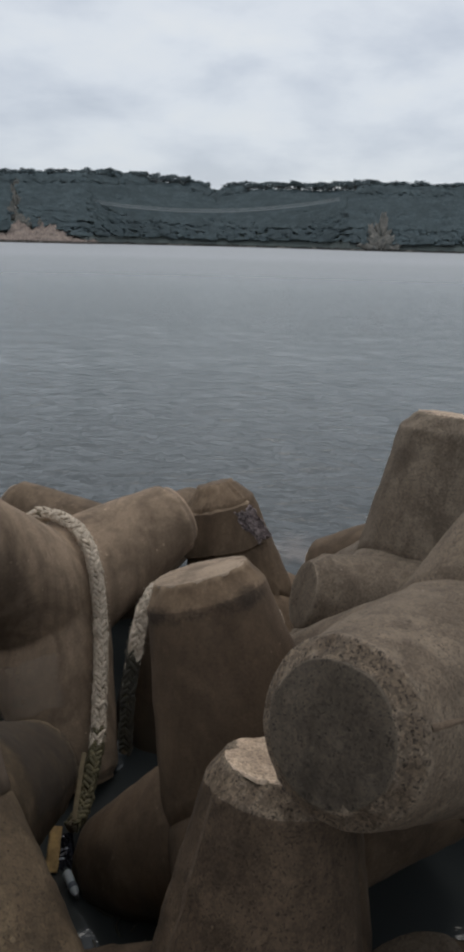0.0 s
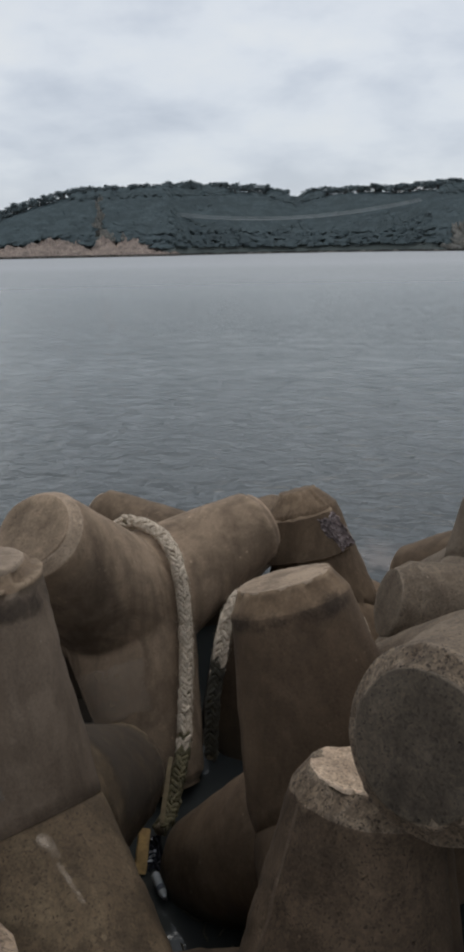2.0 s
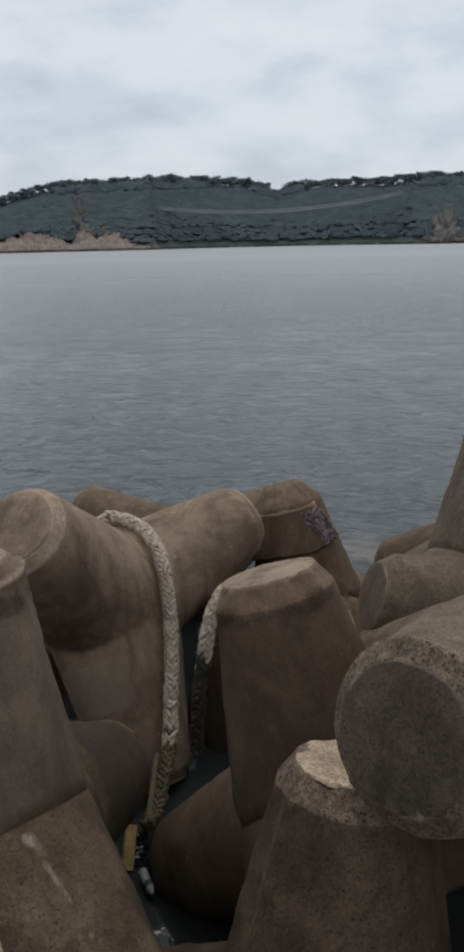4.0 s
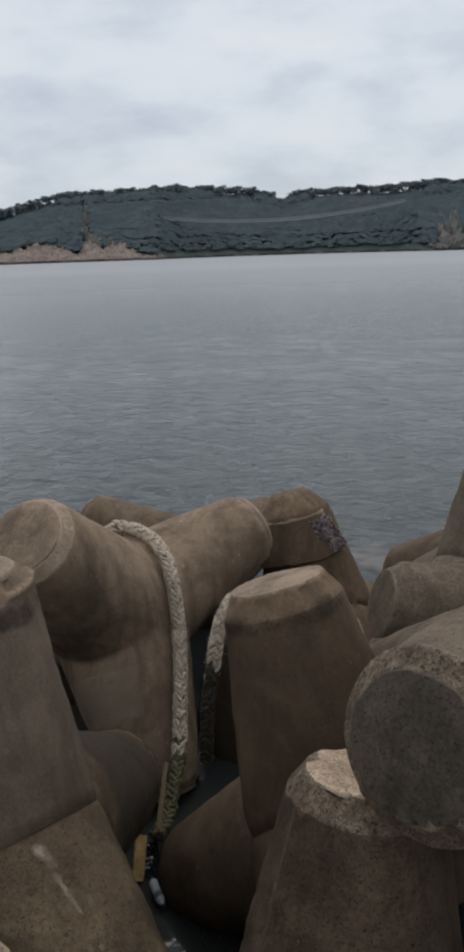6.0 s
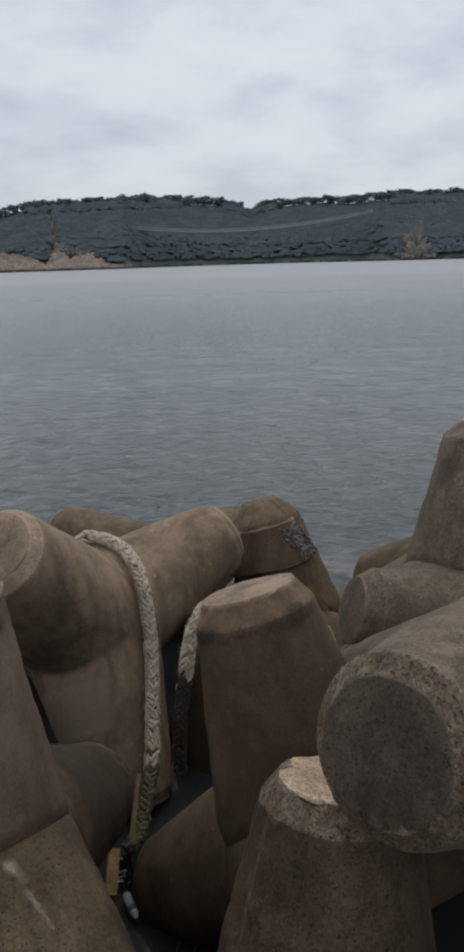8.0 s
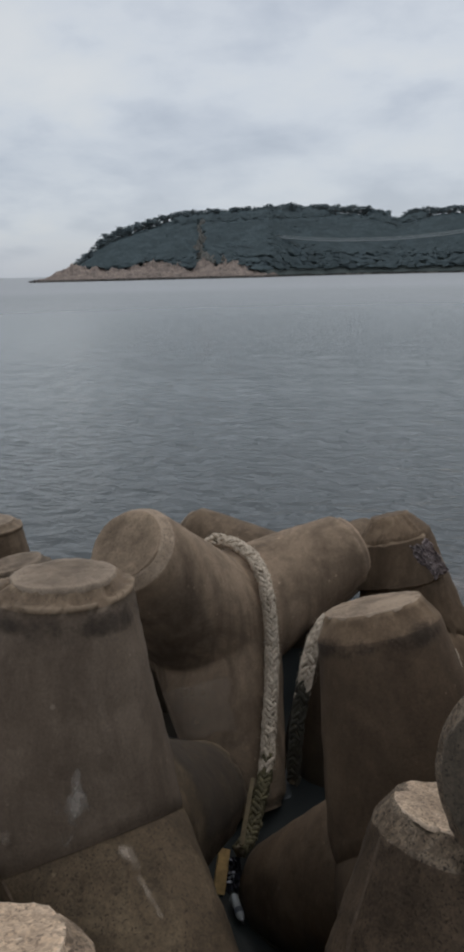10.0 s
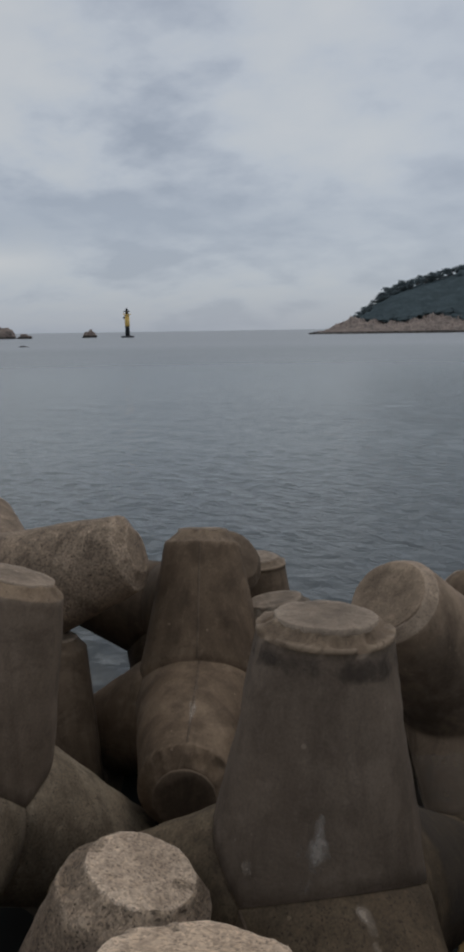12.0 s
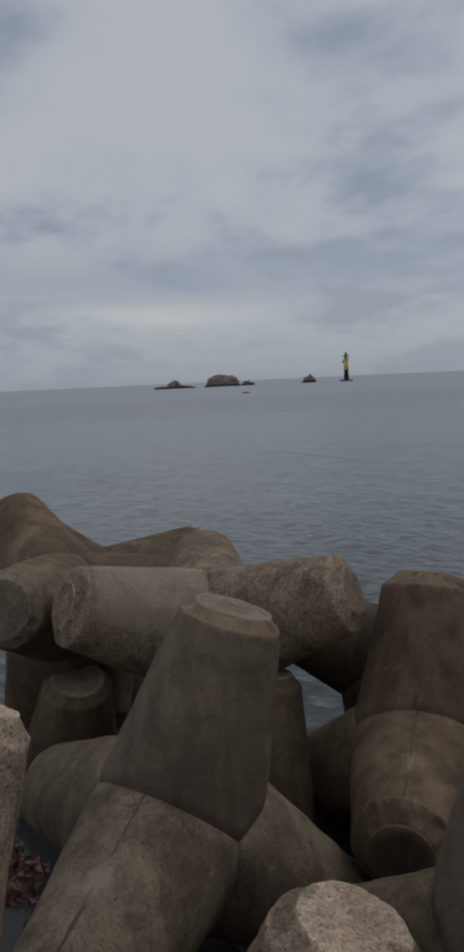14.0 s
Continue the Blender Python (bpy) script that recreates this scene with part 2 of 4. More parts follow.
def rocky(name, light, mid, dark, scale=0.25, tide=2.0):
    m, t, b = material(name)
    geo = t.nodes.new("ShaderNodeNewGeometry")
    f = noise_tex(t, geo.outputs["Position"], scale, 7.0, 0.65, 0.4)
    c = ramp(t, f, [(0.32, dark), (0.47, mid), (0.68, light)])
    sp = t.nodes.new("ShaderNodeSeparateXYZ")
    t.links.new(geo.outputs["Position"], sp.inputs[0])
    # dark weed up to the tide line
    low = math_node(t, "LESS_THAN", math_node(t, "SUBTRACT", sp.outputs[2], math_node(t, "MULTIPLY", f, tide)), 0.2)
    c = mix(t, math_node(t, "MULTIPLY", low, 0.9), c, (0.035, 0.032, 0.028))
    t.links.new(c, b.inputs["Base Color"])
    b.inputs["Roughness"].default_value = 0.9
    t.links.new(bump(t, noise_tex(t, geo.outputs["Position"], scale * 5, 6.0, 0.7), 0.8, 0.6), b.inputs["Normal"])
    return m


def sea_water():
    m, t, b = material("sea_water")
    geo = t.nodes.new("ShaderNodeNewGeometry")
    mp = t.nodes.new("ShaderNodeMapping")
    mp.inputs["Rotation"].default_value = (0, 0, radians(14))
    mp.inputs["Scale"].default_value = (1.0, 1.35, 1.0)
    t.links.new(geo.outputs["Position"], mp.inputs["Vector"])
    big = noise_tex(t, mp.outputs[0], 0.05, 4.0, 0.55)
    col = ramp(t, big, [(0.35, (0.088, 0.104, 0.104)), (0.65, (0.112, 0.128, 0.128))])
    b.inputs["IOR"].default_value = 1.333
    # calmer in the shelter of the blocks
    size = t.nodes.new("ShaderNodeVectorMath")
    size.operation = "LENGTH"
    t.links.new(geo.outputs["Position"], size.inputs[0])
    calm = math_node(t, "MINIMUM", math_node(t, "MAXIMUM", math_node(t, "MULTIPLY", math_node(t, "SUBTRACT", size.outputs["Value"], 4.0), 0.2), 0.12), 1.0)
    # base colour carries the blocks' shade near by and the sky's reflection far out
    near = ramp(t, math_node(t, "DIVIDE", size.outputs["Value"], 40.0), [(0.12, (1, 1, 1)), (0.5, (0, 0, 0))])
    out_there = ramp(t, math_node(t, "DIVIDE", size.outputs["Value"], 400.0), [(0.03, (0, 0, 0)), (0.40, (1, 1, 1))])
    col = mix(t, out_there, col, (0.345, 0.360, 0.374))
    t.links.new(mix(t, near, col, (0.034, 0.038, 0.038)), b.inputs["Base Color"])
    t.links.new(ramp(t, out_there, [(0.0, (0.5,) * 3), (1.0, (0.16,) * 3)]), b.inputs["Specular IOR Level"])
    # ripples too far off to tell apart act as a rougher surface
    t.links.new(ramp(t, math_node(t, "DIVIDE", size.outputs["Value"], 400.0), [(0.0, (0.06,) * 3), (0.08, (0.16,) * 3), (0.3, (0.42,) * 3), (0.6, (0.5,) * 3)]), b.inputs["Roughness"])
    open_sea = math_node(t, "MINIMUM", math_node(t, "ADD", math_node(t, "MULTIPLY", size.outputs["Value"], 0.03), 0.6), 6.0)
    swell = math_node(t, "MULTIPLY", math_node(t, "MULTIPLY", noise_tex(t, mp.outputs[0], 0.7, 3.0, 0.5), calm), open_sea)
    chop = math_node(t, "MULTIPLY", noise_tex(t, mp.outputs[0], 2.6, 4.0, 0.55, 0.3), calm)
    fine = math_node(t, "MULTIPLY", noise_tex(t, mp.outputs[0], 9.0, 3.0, 0.5), calm)
    n = bump(t, swell, 0.32, 0.14)
    n = bump(t, chop, 0.85, 0.075, n)
    n = bump(t, fine, 0.15, 0.008, n)
    # farther out the facets of the ripples tilt the surface to all sides
    tilt = t.nodes.new("ShaderNodeTexNoise")
    tilt.inputs["Scale"].default_value, tilt.inputs["Detail"].default_value = 3.2, 3.0
    t.links.new(mp.outputs[0], tilt.inputs["Vector"])
    far = math_node(t, "MINIMUM", math_node(t, "MAXIMUM", math_node(t, "MULTIPLY", math_node(t, "SUBTRACT", size.outputs["Value"], 10.0), 0.008), 0.0), 0.6)
    level = t.nodes.new("ShaderNodeCombineXYZ")
    t.links.new(far, level.inputs[0])
    t.links.new(far, level.inputs[1])
    steps = []
    for op, a, c in (("SUBTRACT", tilt.outputs["Color"], None), ("MULTIPLY", None, level.outputs[0]), ("ADD", None, n), ("NORMALIZE", None, None)):
        q = t.nodes.new("ShaderNodeVectorMath")
        q.operation = op
        t.links.new(a if a is not None else steps[-1].outputs[0], q.inputs[0])
        if c is not None:
            t.links.new(c, q.inputs[1])
        elif op == "SUBTRACT":
            q.inputs[1].default_value = (0.5, 0.5, 0.5)
        steps.append(q)
    t.links.new(steps[-1].outputs[0], b.inputs["Normal"])
    return m


def smear(name, col, most=0.42, rag=11.0, even=False):
    """A thin film that thins out to nothing towards its edges (its UV runs from -1 to 1)."""
    m, t, b = material(name)
    uv = t.nodes.new("ShaderNodeUVMap")
    uv.uv_map = "film"
    size = t.nodes.new("ShaderNodeVectorMath")
    size.operation = "LENGTH"
    t.links.new(uv.outputs[0], size.inputs[0])
    co = t.nodes.new("ShaderNodeTexCoord")
    rags = noise_tex(t, co.outputs["Object"], rag, 6.0, 0.65)
    fine = noise_tex(t, co.outputs["Object"], 60.0, 4.0, 0.6)
    cover = math_node(t, "ADD", math_node(t, "SUBTRACT", 0.75, size.outputs["Value"]), math_node(t, "MULTIPLY", math_node(t, "SUBTRACT", rags, 0.5), 3.0))
    alpha = ramp(t, math_node(t, "ADD", cover, math_node(t, "MULTIPLY", math_node(t, "SUBTRACT", fine, 0.5), 0.5)), [(0.0, (0, 0, 0)), (0.7, (most,) * 3)])
    edge = ramp(t, size.outputs["Value"], [(0.7, (1, 1, 1)), (1.0, (0, 0, 0))])
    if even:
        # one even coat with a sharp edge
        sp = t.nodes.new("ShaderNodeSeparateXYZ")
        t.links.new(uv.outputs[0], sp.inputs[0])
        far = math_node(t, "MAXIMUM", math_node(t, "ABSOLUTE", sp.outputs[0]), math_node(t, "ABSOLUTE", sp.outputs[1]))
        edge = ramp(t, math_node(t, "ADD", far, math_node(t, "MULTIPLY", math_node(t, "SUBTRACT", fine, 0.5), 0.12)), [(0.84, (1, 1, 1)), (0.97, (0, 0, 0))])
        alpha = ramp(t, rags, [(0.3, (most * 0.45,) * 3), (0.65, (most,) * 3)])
    t.links.new(math_node(t, "MULTIPLY", alpha, edge), b.inputs["Alpha"])
    b.inputs["Base Color"].default_value = (*col, 1)
    b.inputs["Roughness"].default_value = 0.85
    return m


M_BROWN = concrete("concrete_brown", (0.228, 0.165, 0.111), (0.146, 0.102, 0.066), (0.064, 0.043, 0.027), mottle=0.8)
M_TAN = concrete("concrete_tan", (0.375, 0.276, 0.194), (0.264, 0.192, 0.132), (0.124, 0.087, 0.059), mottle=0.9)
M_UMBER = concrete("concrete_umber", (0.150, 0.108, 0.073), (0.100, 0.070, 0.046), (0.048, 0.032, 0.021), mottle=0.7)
# brown concrete darkened for the shade deep between blocks
M_GAP_SHADE = concrete("concrete_gap_shade", (0.105, 0.075, 0.050), (0.070, 0.048, 0.032), (0.034, 0.023, 0.015), mottle=0.7, rough=0.7)
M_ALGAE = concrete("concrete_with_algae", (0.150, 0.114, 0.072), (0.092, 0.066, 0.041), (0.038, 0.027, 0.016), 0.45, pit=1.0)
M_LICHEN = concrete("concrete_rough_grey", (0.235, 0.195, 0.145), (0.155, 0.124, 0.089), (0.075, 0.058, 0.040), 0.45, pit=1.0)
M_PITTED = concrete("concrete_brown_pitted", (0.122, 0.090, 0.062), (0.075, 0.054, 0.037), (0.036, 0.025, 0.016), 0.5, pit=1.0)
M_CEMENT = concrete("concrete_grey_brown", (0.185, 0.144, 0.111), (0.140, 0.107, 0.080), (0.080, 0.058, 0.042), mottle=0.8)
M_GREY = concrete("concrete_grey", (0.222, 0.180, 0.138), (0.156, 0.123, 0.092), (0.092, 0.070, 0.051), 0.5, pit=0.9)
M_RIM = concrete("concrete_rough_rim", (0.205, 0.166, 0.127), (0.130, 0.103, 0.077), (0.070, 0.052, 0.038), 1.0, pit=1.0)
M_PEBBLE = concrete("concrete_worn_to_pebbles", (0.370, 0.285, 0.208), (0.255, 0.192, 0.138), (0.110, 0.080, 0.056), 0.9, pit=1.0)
M_FACE = concrete("concrete_end_face", (0.310, 0.244, 0.184), (0.225, 0.173, 0.128), (0.120, 0.090, 0.065), 0.15, tide=False)
M_RING = concrete("concrete_chamfer", (0.267, 0.201, 0.140), (0.189, 0.138, 0.095), (0.097, 0.068, 0.046), 0.15, tide=False)
M_FACE_TAN = concrete("concrete_tan_end_face", (0.300, 0.222, 0.155), (0.225, 0.165, 0.114), (0.120, 0.086, 0.058), 0.3, tide=False)
M_EDGE = concrete("concrete_pale_edge", (0.46, 0.36, 0.27), (0.36, 0.275, 0.20), (0.22, 0.165, 0.12), 0.3, tide=False)
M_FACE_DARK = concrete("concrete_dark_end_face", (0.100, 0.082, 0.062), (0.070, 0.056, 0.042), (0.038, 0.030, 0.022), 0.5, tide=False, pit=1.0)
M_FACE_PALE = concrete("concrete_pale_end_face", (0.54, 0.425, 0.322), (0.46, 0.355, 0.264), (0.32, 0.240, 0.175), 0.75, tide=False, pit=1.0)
M_SMEAR = smear("cement_smear", (0.40, 0.325, 0.255), 0.55)
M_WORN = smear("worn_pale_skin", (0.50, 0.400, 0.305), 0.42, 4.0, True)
M_DAMP = smear("damp_and_shade_film", (0.035, 0.025, 0.018), 0.5, 9.0)
# two dark films that paint shade onto the legs
M_SHADE = smear("painted_shade", (0.060, 0.047, 0.036), 0.52, 3.0, True)
M_SHADE_FAINT = smear("painted_shade_faint", (0.075, 0.060, 0.048), 0.32, 3.0, True)
# pale film that paints a facet catching the light
M_LIT_FACET = smear("painted_lit_facet", (0.42, 0.325, 0.24), 0.55, 3.0, True)
M_LIME = smear("cement_run", (0.44, 0.385, 0.33), 0.75, 7.0)
M_FOAM = smear("sea_foam", (0.60, 0.63, 0.63), 0.24, 9.0)
M_WASH = smear("thin_wash", (0.42, 0.38, 0.36), 0.35, 3.0)
M_CRUST = concrete("barnacle_crust", (0.36, 0.31, 0.31), (0.13, 0.10, 0.10), (0.022, 0.016, 0.016), 1.0, tide=False, pit=1.0)
M_SEAM = concrete("concrete_seam", (0.20, 0.152, 0.108), (0.115, 0.083, 0.058), (0.06, 0.042, 0.029), tide=False, rubbed=0.0)
M_QUAY = concrete("concrete_quay", (0.34, 0.32, 0.29), (0.25, 0.235, 0.21), (0.16, 0.15, 0.13), 0.1)
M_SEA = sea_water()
# distance haze is painted into the island's leaf, scrub and soil colours
M_FOREST = leafy("forest_canopy_hazed", (0.168, 0.222, 0.238), 0.12, 0.12)
M_PINE = leafy("pine_needles_hazed", (0.190, 0.235, 0.250), 0.18, 1.0)
M_BARK = plain("pine_bark", (0.12, 0.09, 0.075), 0.9)
M_GROUND = rocky("island_soil_hazed", (0.155, 0.180, 0.165), (0.135, 0.160, 0.150), (0.115, 0.140, 0.130), 0.1)
M_MEADOW = leafy("meadow_scrub_hazed", (0.200, 0.245, 0.220), 0.2, 0.12)
# rock and cliff tones muted to carry the same haze
M_ROCK = rocky("shore_rock", (0.340, 0.270, 0.225), (0.230, 0.180, 0.152), (0.105, 0.088, 0.078), 0.30)
M_CLIFF = rocky("cliff_rock", (0.270, 0.250, 0.220), (0.180, 0.175, 0.155), (0.110, 0.122, 0.115), 0.35)
M_BEACH = rocky("beach_stones", (0.30, 0.28, 0.24), (0.21, 0.19, 0.165), (0.11, 0.10, 0.09), 0.5, 0.2)
M_DECK = plain("bridge_deck_steel", (0.42, 0.44, 0.44), 0.5, 0.2)
M_ROPE = plain("rope_fibre", (0.49, 0.41, 0.32), 0.95, 0.0, 0.35, 45.0, 0.8)
M_CORE = plain("rope_heart", (0.16, 0.13, 0.085), 0.95, 0.0, 0.4, 45.0, 0.8)
M_WEEDROPE = plain("rope_with_algae", (0.085, 0.072, 0.036), 0.9, 0.0, 0.6, 30.0, 0.8)
# wet algae on the rope's end, darkened further for the gap's shade
M_ROPE_SHADED = plain("rope_wet_and_shaded", (0.030, 0.026, 0.016), 0.8, 0.0, 0.6, 30.0, 0.8)
M_YELLOW = plain("yellow_paint", (0.70, 0.46, 0.12), 0.5, 0.0, 0.12, 1.0)
M_BLACK = plain("black_paint", (0.03, 0.03, 0.033), 0.5, 0.0, 0.2, 1.0)
M_WOOD = plain("split_wood", (0.46, 0.30, 0.12), 0.7, 0.0, 0.35, 30.0)
M_OLDWOOD = plain("weathered_wood", (0.13, 0.10, 0.055), 0.85, 0.0, 0.4, 30.0)

M_LABEL = plain("bottle_label", (0.045, 0.055, 0.075), 0.45)
M_BAG = plain("dark_foil", (0.035, 0.035, 0.045), 0.25, 0.5)
M_WHITE = plain("white_print", (0.55, 0.56, 0.60), 0.5)
M_WEED = plain("seaweed", (0.035, 0.030, 0.018), 0.5)
M_RAG = plain("faded_red_cloth", (0.15, 0.085, 0.072), 0.9, 0.0, 0.5, 25.0)


def clear_plastic():
    m, t, b = material("clear_plastic")
    b.inputs["Base Color"].default_value = (0.72, 0.77, 0.80, 1)
    b.inputs["Roughness"].default_value = 0.18
    b.inputs["IOR"].default_value = 1.45
    b.inputs["Transmission Weight"].default_value = 0.6
    return m


M_PET = clear_plastic()


# ---- building helpers ----
def mesh_of(name, bm, mat, smooth=True):
    me = bpy.data.meshes.new(name)
    bm.to_mesh(me)
    bm.free()
    for p in me.polygons:
        p.use_smooth = smooth
    me.materials.append(mat)
    return me


def part(name, bm, mat, parent=None, label="", smooth=True):
    """Links a bmesh as one mesh object under a thing or a part."""
    ob = new(name, mesh_of(name, bm, mat, smooth))
    ob.parent = parent
    if label:
        ob["label"] = label
    return ob


def raw(name, verts, faces, mat, smooth=True):
    me = bpy.data.meshes.new(name)
    me.from_pydata([tuple(v) for v in verts], [], [tuple(int(i) for i in f) for f in faces])
    me.polygons.foreach_set("use_smooth", [smooth] * len(me.polygons))
    me.materials.append(mat)
    me.update()
    return new(name, me)


# ---- sea: one sheet to the horizon, with real waves near the blocks ----
def sea():
    rng = np.random.default_rng(4)
    az = np.concatenate([np.linspace(-180, -32, 30, endpoint=False), np.linspace(-32, 78, 380), np.linspace(78, 180, 20)[1:]])
    rad = np.concatenate([[0.0], np.geomspace(1.6, 120.0, 520), np.geomspace(120.0, 4600.0, 60)[1:]])
    a, r = np.meshgrid(np.radians(az), rad)
    x, y = -np.sin(a) * r, np.cos(a) * r
    z = np.zeros_like(x)
    for k in range(26):
        wl = 0.42 * 1.14 ** k if k < 18 else rng.uniform(0.5, 1.6)
        th = radians(rng.normal(90, 48))
        amp = 0.0062 * wl ** 0.7 / (1 + (wl / 1.3) ** 1.4)
        kx, ky = 2 * math.pi / wl * math.cos(th), 2 * math.pi / wl * math.sin(th)
        ph = kx * x + ky * y + rng.uniform(0, 6.28) + 0.9 * np.sin(0.23 * x + k) + 0.9 * np.sin(0.19 * y - 0.11 * x + 2 * k)
        step = np.maximum(r * 0.0084, r * 0.0051)
        z += np.where(wl > 3.0 * step, amp, 0.0) * np.sin(ph) * (0.65 + 0.35 * np.sin(0.31 * x + 0.17 * y + k))
    z *= np.clip((r - 1.6) / 4.5, 0.22, 1.0) * np.clip((112.0 - r) / 60.0, 0.0, 1.0)
    n, m = x.shape
    idx = np.arange(n * m).reshape(n, m)
    faces = np.stack([idx[:-1, :-1], idx[:-1, 1:], idx[1:, 1:], idx[1:, :-1]], -1).reshape(-1, 4)[:, ::-1]
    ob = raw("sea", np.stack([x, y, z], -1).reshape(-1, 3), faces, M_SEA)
    tagged(ob, "grey rippled sea water reaching the horizon under overcast sky", "water", kind="structure")


sea()


def quay():
    """Unseen wall under the camera's bearer, added to close the place and bounce light."""
    bm = bmesh.new()
    bmesh.ops.create_cube(bm, size=1.0, matrix=Matrix.LocRotScale((0, -4.6, -0.3), None, (60.0, 8.0, 3.4)))
    bmesh.ops.bevel(bm, geom=bm.edges[:], offset=0.06, segments=2, affect="EDGES")
    ob = part("quay", bm, M_QUAY, smooth=False)
    tagged(ob, "plain concrete quay added unseen behind the armour blocks", "quay", kind="structure")


quay()

# ---- the island across the water ----
# ridge line, tree tops included: bearing to the left (degrees), height angle seen from the eye
RIDGE = [(-45, 3.6), (-16, 4.2), (-13.4, 4.24), (-10.1, 4.35), (-7, 4.2), (-2.8, 4.2), (0.0, 4.1), (0.6, 3.9), (1.15, 3.5), (1.7, 3.85), (2.6, 4.2), (4.3, 4.42),
         (8.6, 4.68), (12.9, 4.5), (17, 4.36), (18.6, 3.9), (20.2, 3.5), (21.6, 3.0), (22.6, 2.4), (23.1, 1.8), (23.8, 1.4), (24.7, 0.9), (25.8, 0.4), (27.3, -0.2)]
R_AZ, R_EL = np.array([q[0] for q in RIDGE]), np.array([q[1] for q in RIDGE])
CREST = [(-45, -0.3), (9.4, -0.3), (9.8, -0.02), (11.7, 0.35), (13.0, 0.8), (14.2, 0.6), (15.0, 0.95), (16.1, 0.45), (17.3, 0.7), (18.3, 0.93), (19.6, 0.85), (20.6, 0.5), (22.0, 0.45),
         (23.8, 0.62), (24.7, 0.6), (25.8, 0.2), (26.6, -0.05), (27.4, -0.33)]
C_AZ, C_EL = np.array([q[0] for q in CREST]), np.array([q[1] for q in CREST])
EYE_Z = 3.0


def shore_d(a):
    """Distance of the shore at a bearing: a cove lies between two headlands."""
    return 432.0 + 62.0 * np.clip(np.sin(np.clip((np.asarray(a, float) + 8.5) / 19.0, 0, 1) * math.pi), 0, 1) ** 0.6


def ridge_d(a):
    return shore_d(a) + 25.0 + 65.0 * np.clip((26.5 - np.asarray(a, float)) / 9.0, 0.0, 1.0)


def top_z(a, d):
    return EYE_Z + np.tan(np.radians(np.interp(a, R_AZ, R_EL))) * d


def soil_z(a, d):
    """Height of the island's ground at a bearing and distance."""
    ds, dr = shore_d(a), ridge_d(a)
    crown = np.maximum(top_z(a, dr) - 8.8, 0.6)
    u = (d - ds) / (dr - ds)
    rise = np.where(u < 1, np.clip(u, 0, 1) ** 0.75, np.clip(1 - (u - 1) * 0.6, 0, 1))
    return np.where(u < 0, u * 6.0, 0.5 + crown * rise)


def at(a, d, z):
    a = np.radians(a)
    return np.stack([-np.sin(a) * d, np.cos(a) * d, np.broadcast_to(z, np.shape(a + d))], -1)


def sheet(name, a, d, z, mat):
    n, m = a.shape
    idx = np.arange(n * m).reshape(n, m)
    faces = np.stack([idx[:-1, :-1], idx[:-1, 1:], idx[1:, 1:], idx[1:, :-1]], -1).reshape(-1, 4)
    return raw(name, at(a, d, z).reshape(-1, 3), faces, mat)


def rough_noise(p, scale, octaves=4):
    return np.array([noise.fractal(Vector(q) * scale, 0.9, 2.0, octaves) for q in p])


def island():
    az = np.linspace(-44, 27.2, 240)
    u = np.concatenate([np.linspace(-0.08, 1.0, 28), np.linspace(1.1, 2.4, 8)])
    a, uu = np.meshgrid(az, u)
    d = shore_d(a) + uu * (ridge_d(a) - shore_d(a))
    z = soil_z(a, d)
    z += rough_noise(at(a, d, z).reshape(-1, 3), 0.06, 3).reshape(a.shape) * 1.3 * np.clip(uu * 4, 0, 1)
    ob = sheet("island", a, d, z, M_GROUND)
    tagged(ob, "wooded island with a long low ridge across the water", "island", kind="structure")


def shore_rocks():
    """Pale broken rock along the headland's foot."""
    az = np.linspace(9.3, 27.35, 460)
    v = np.linspace(0, 1, 26)
    a, vv = np.meshgrid(az, v)
    ds = shore_d(a)
    d = ds - 7 + vv * 24
    crest = np.maximum(EYE_Z + np.tan(np.radians(np.interp(a, C_AZ, C_EL))) * (ds + 6) + 0.4, 0.4)
    prof = np.where(vv < 0.55, (vv / 0.55) ** 0.7, 1 - (vv - 0.55) * 0.5)
    p = at(a, d, 0 * d).reshape(-1, 3)
    n1 = rough_noise(p, 0.16, 5).reshape(a.shape)
    n2 = np.abs(rough_noise(p + 50, 0.42, 4).reshape(a.shape))
    z = crest * prof * (0.95 + 0.5 * n1) - n2 * 2.0 * prof - 0.5 * (1 - prof)
    ob = sheet("rocky_shore", a, d + 2.5 * n1, z, M_ROCK)
    tagged(ob, "pale tan broken rock along the island's waterline", "rock", kind="structure")


def beach():
    az = np.linspace(-44, 10.2, 300)
    v = np.linspace(0, 1, 6)
    a, vv = np.meshgrid(az, v)
    d = shore_d(a) - 3 + vv * 6
    z = -0.6 + vv * 2.2
    z = z + rough_noise(at(a, d, z).reshape(-1, 3), 0.25, 3).reshape(a.shape) * 0.5
    ob = sheet("beach", a, d, z, M_BEACH)
    tagged(ob, "narrow grey stony beach below the wooded slope", "beach", kind="structure")


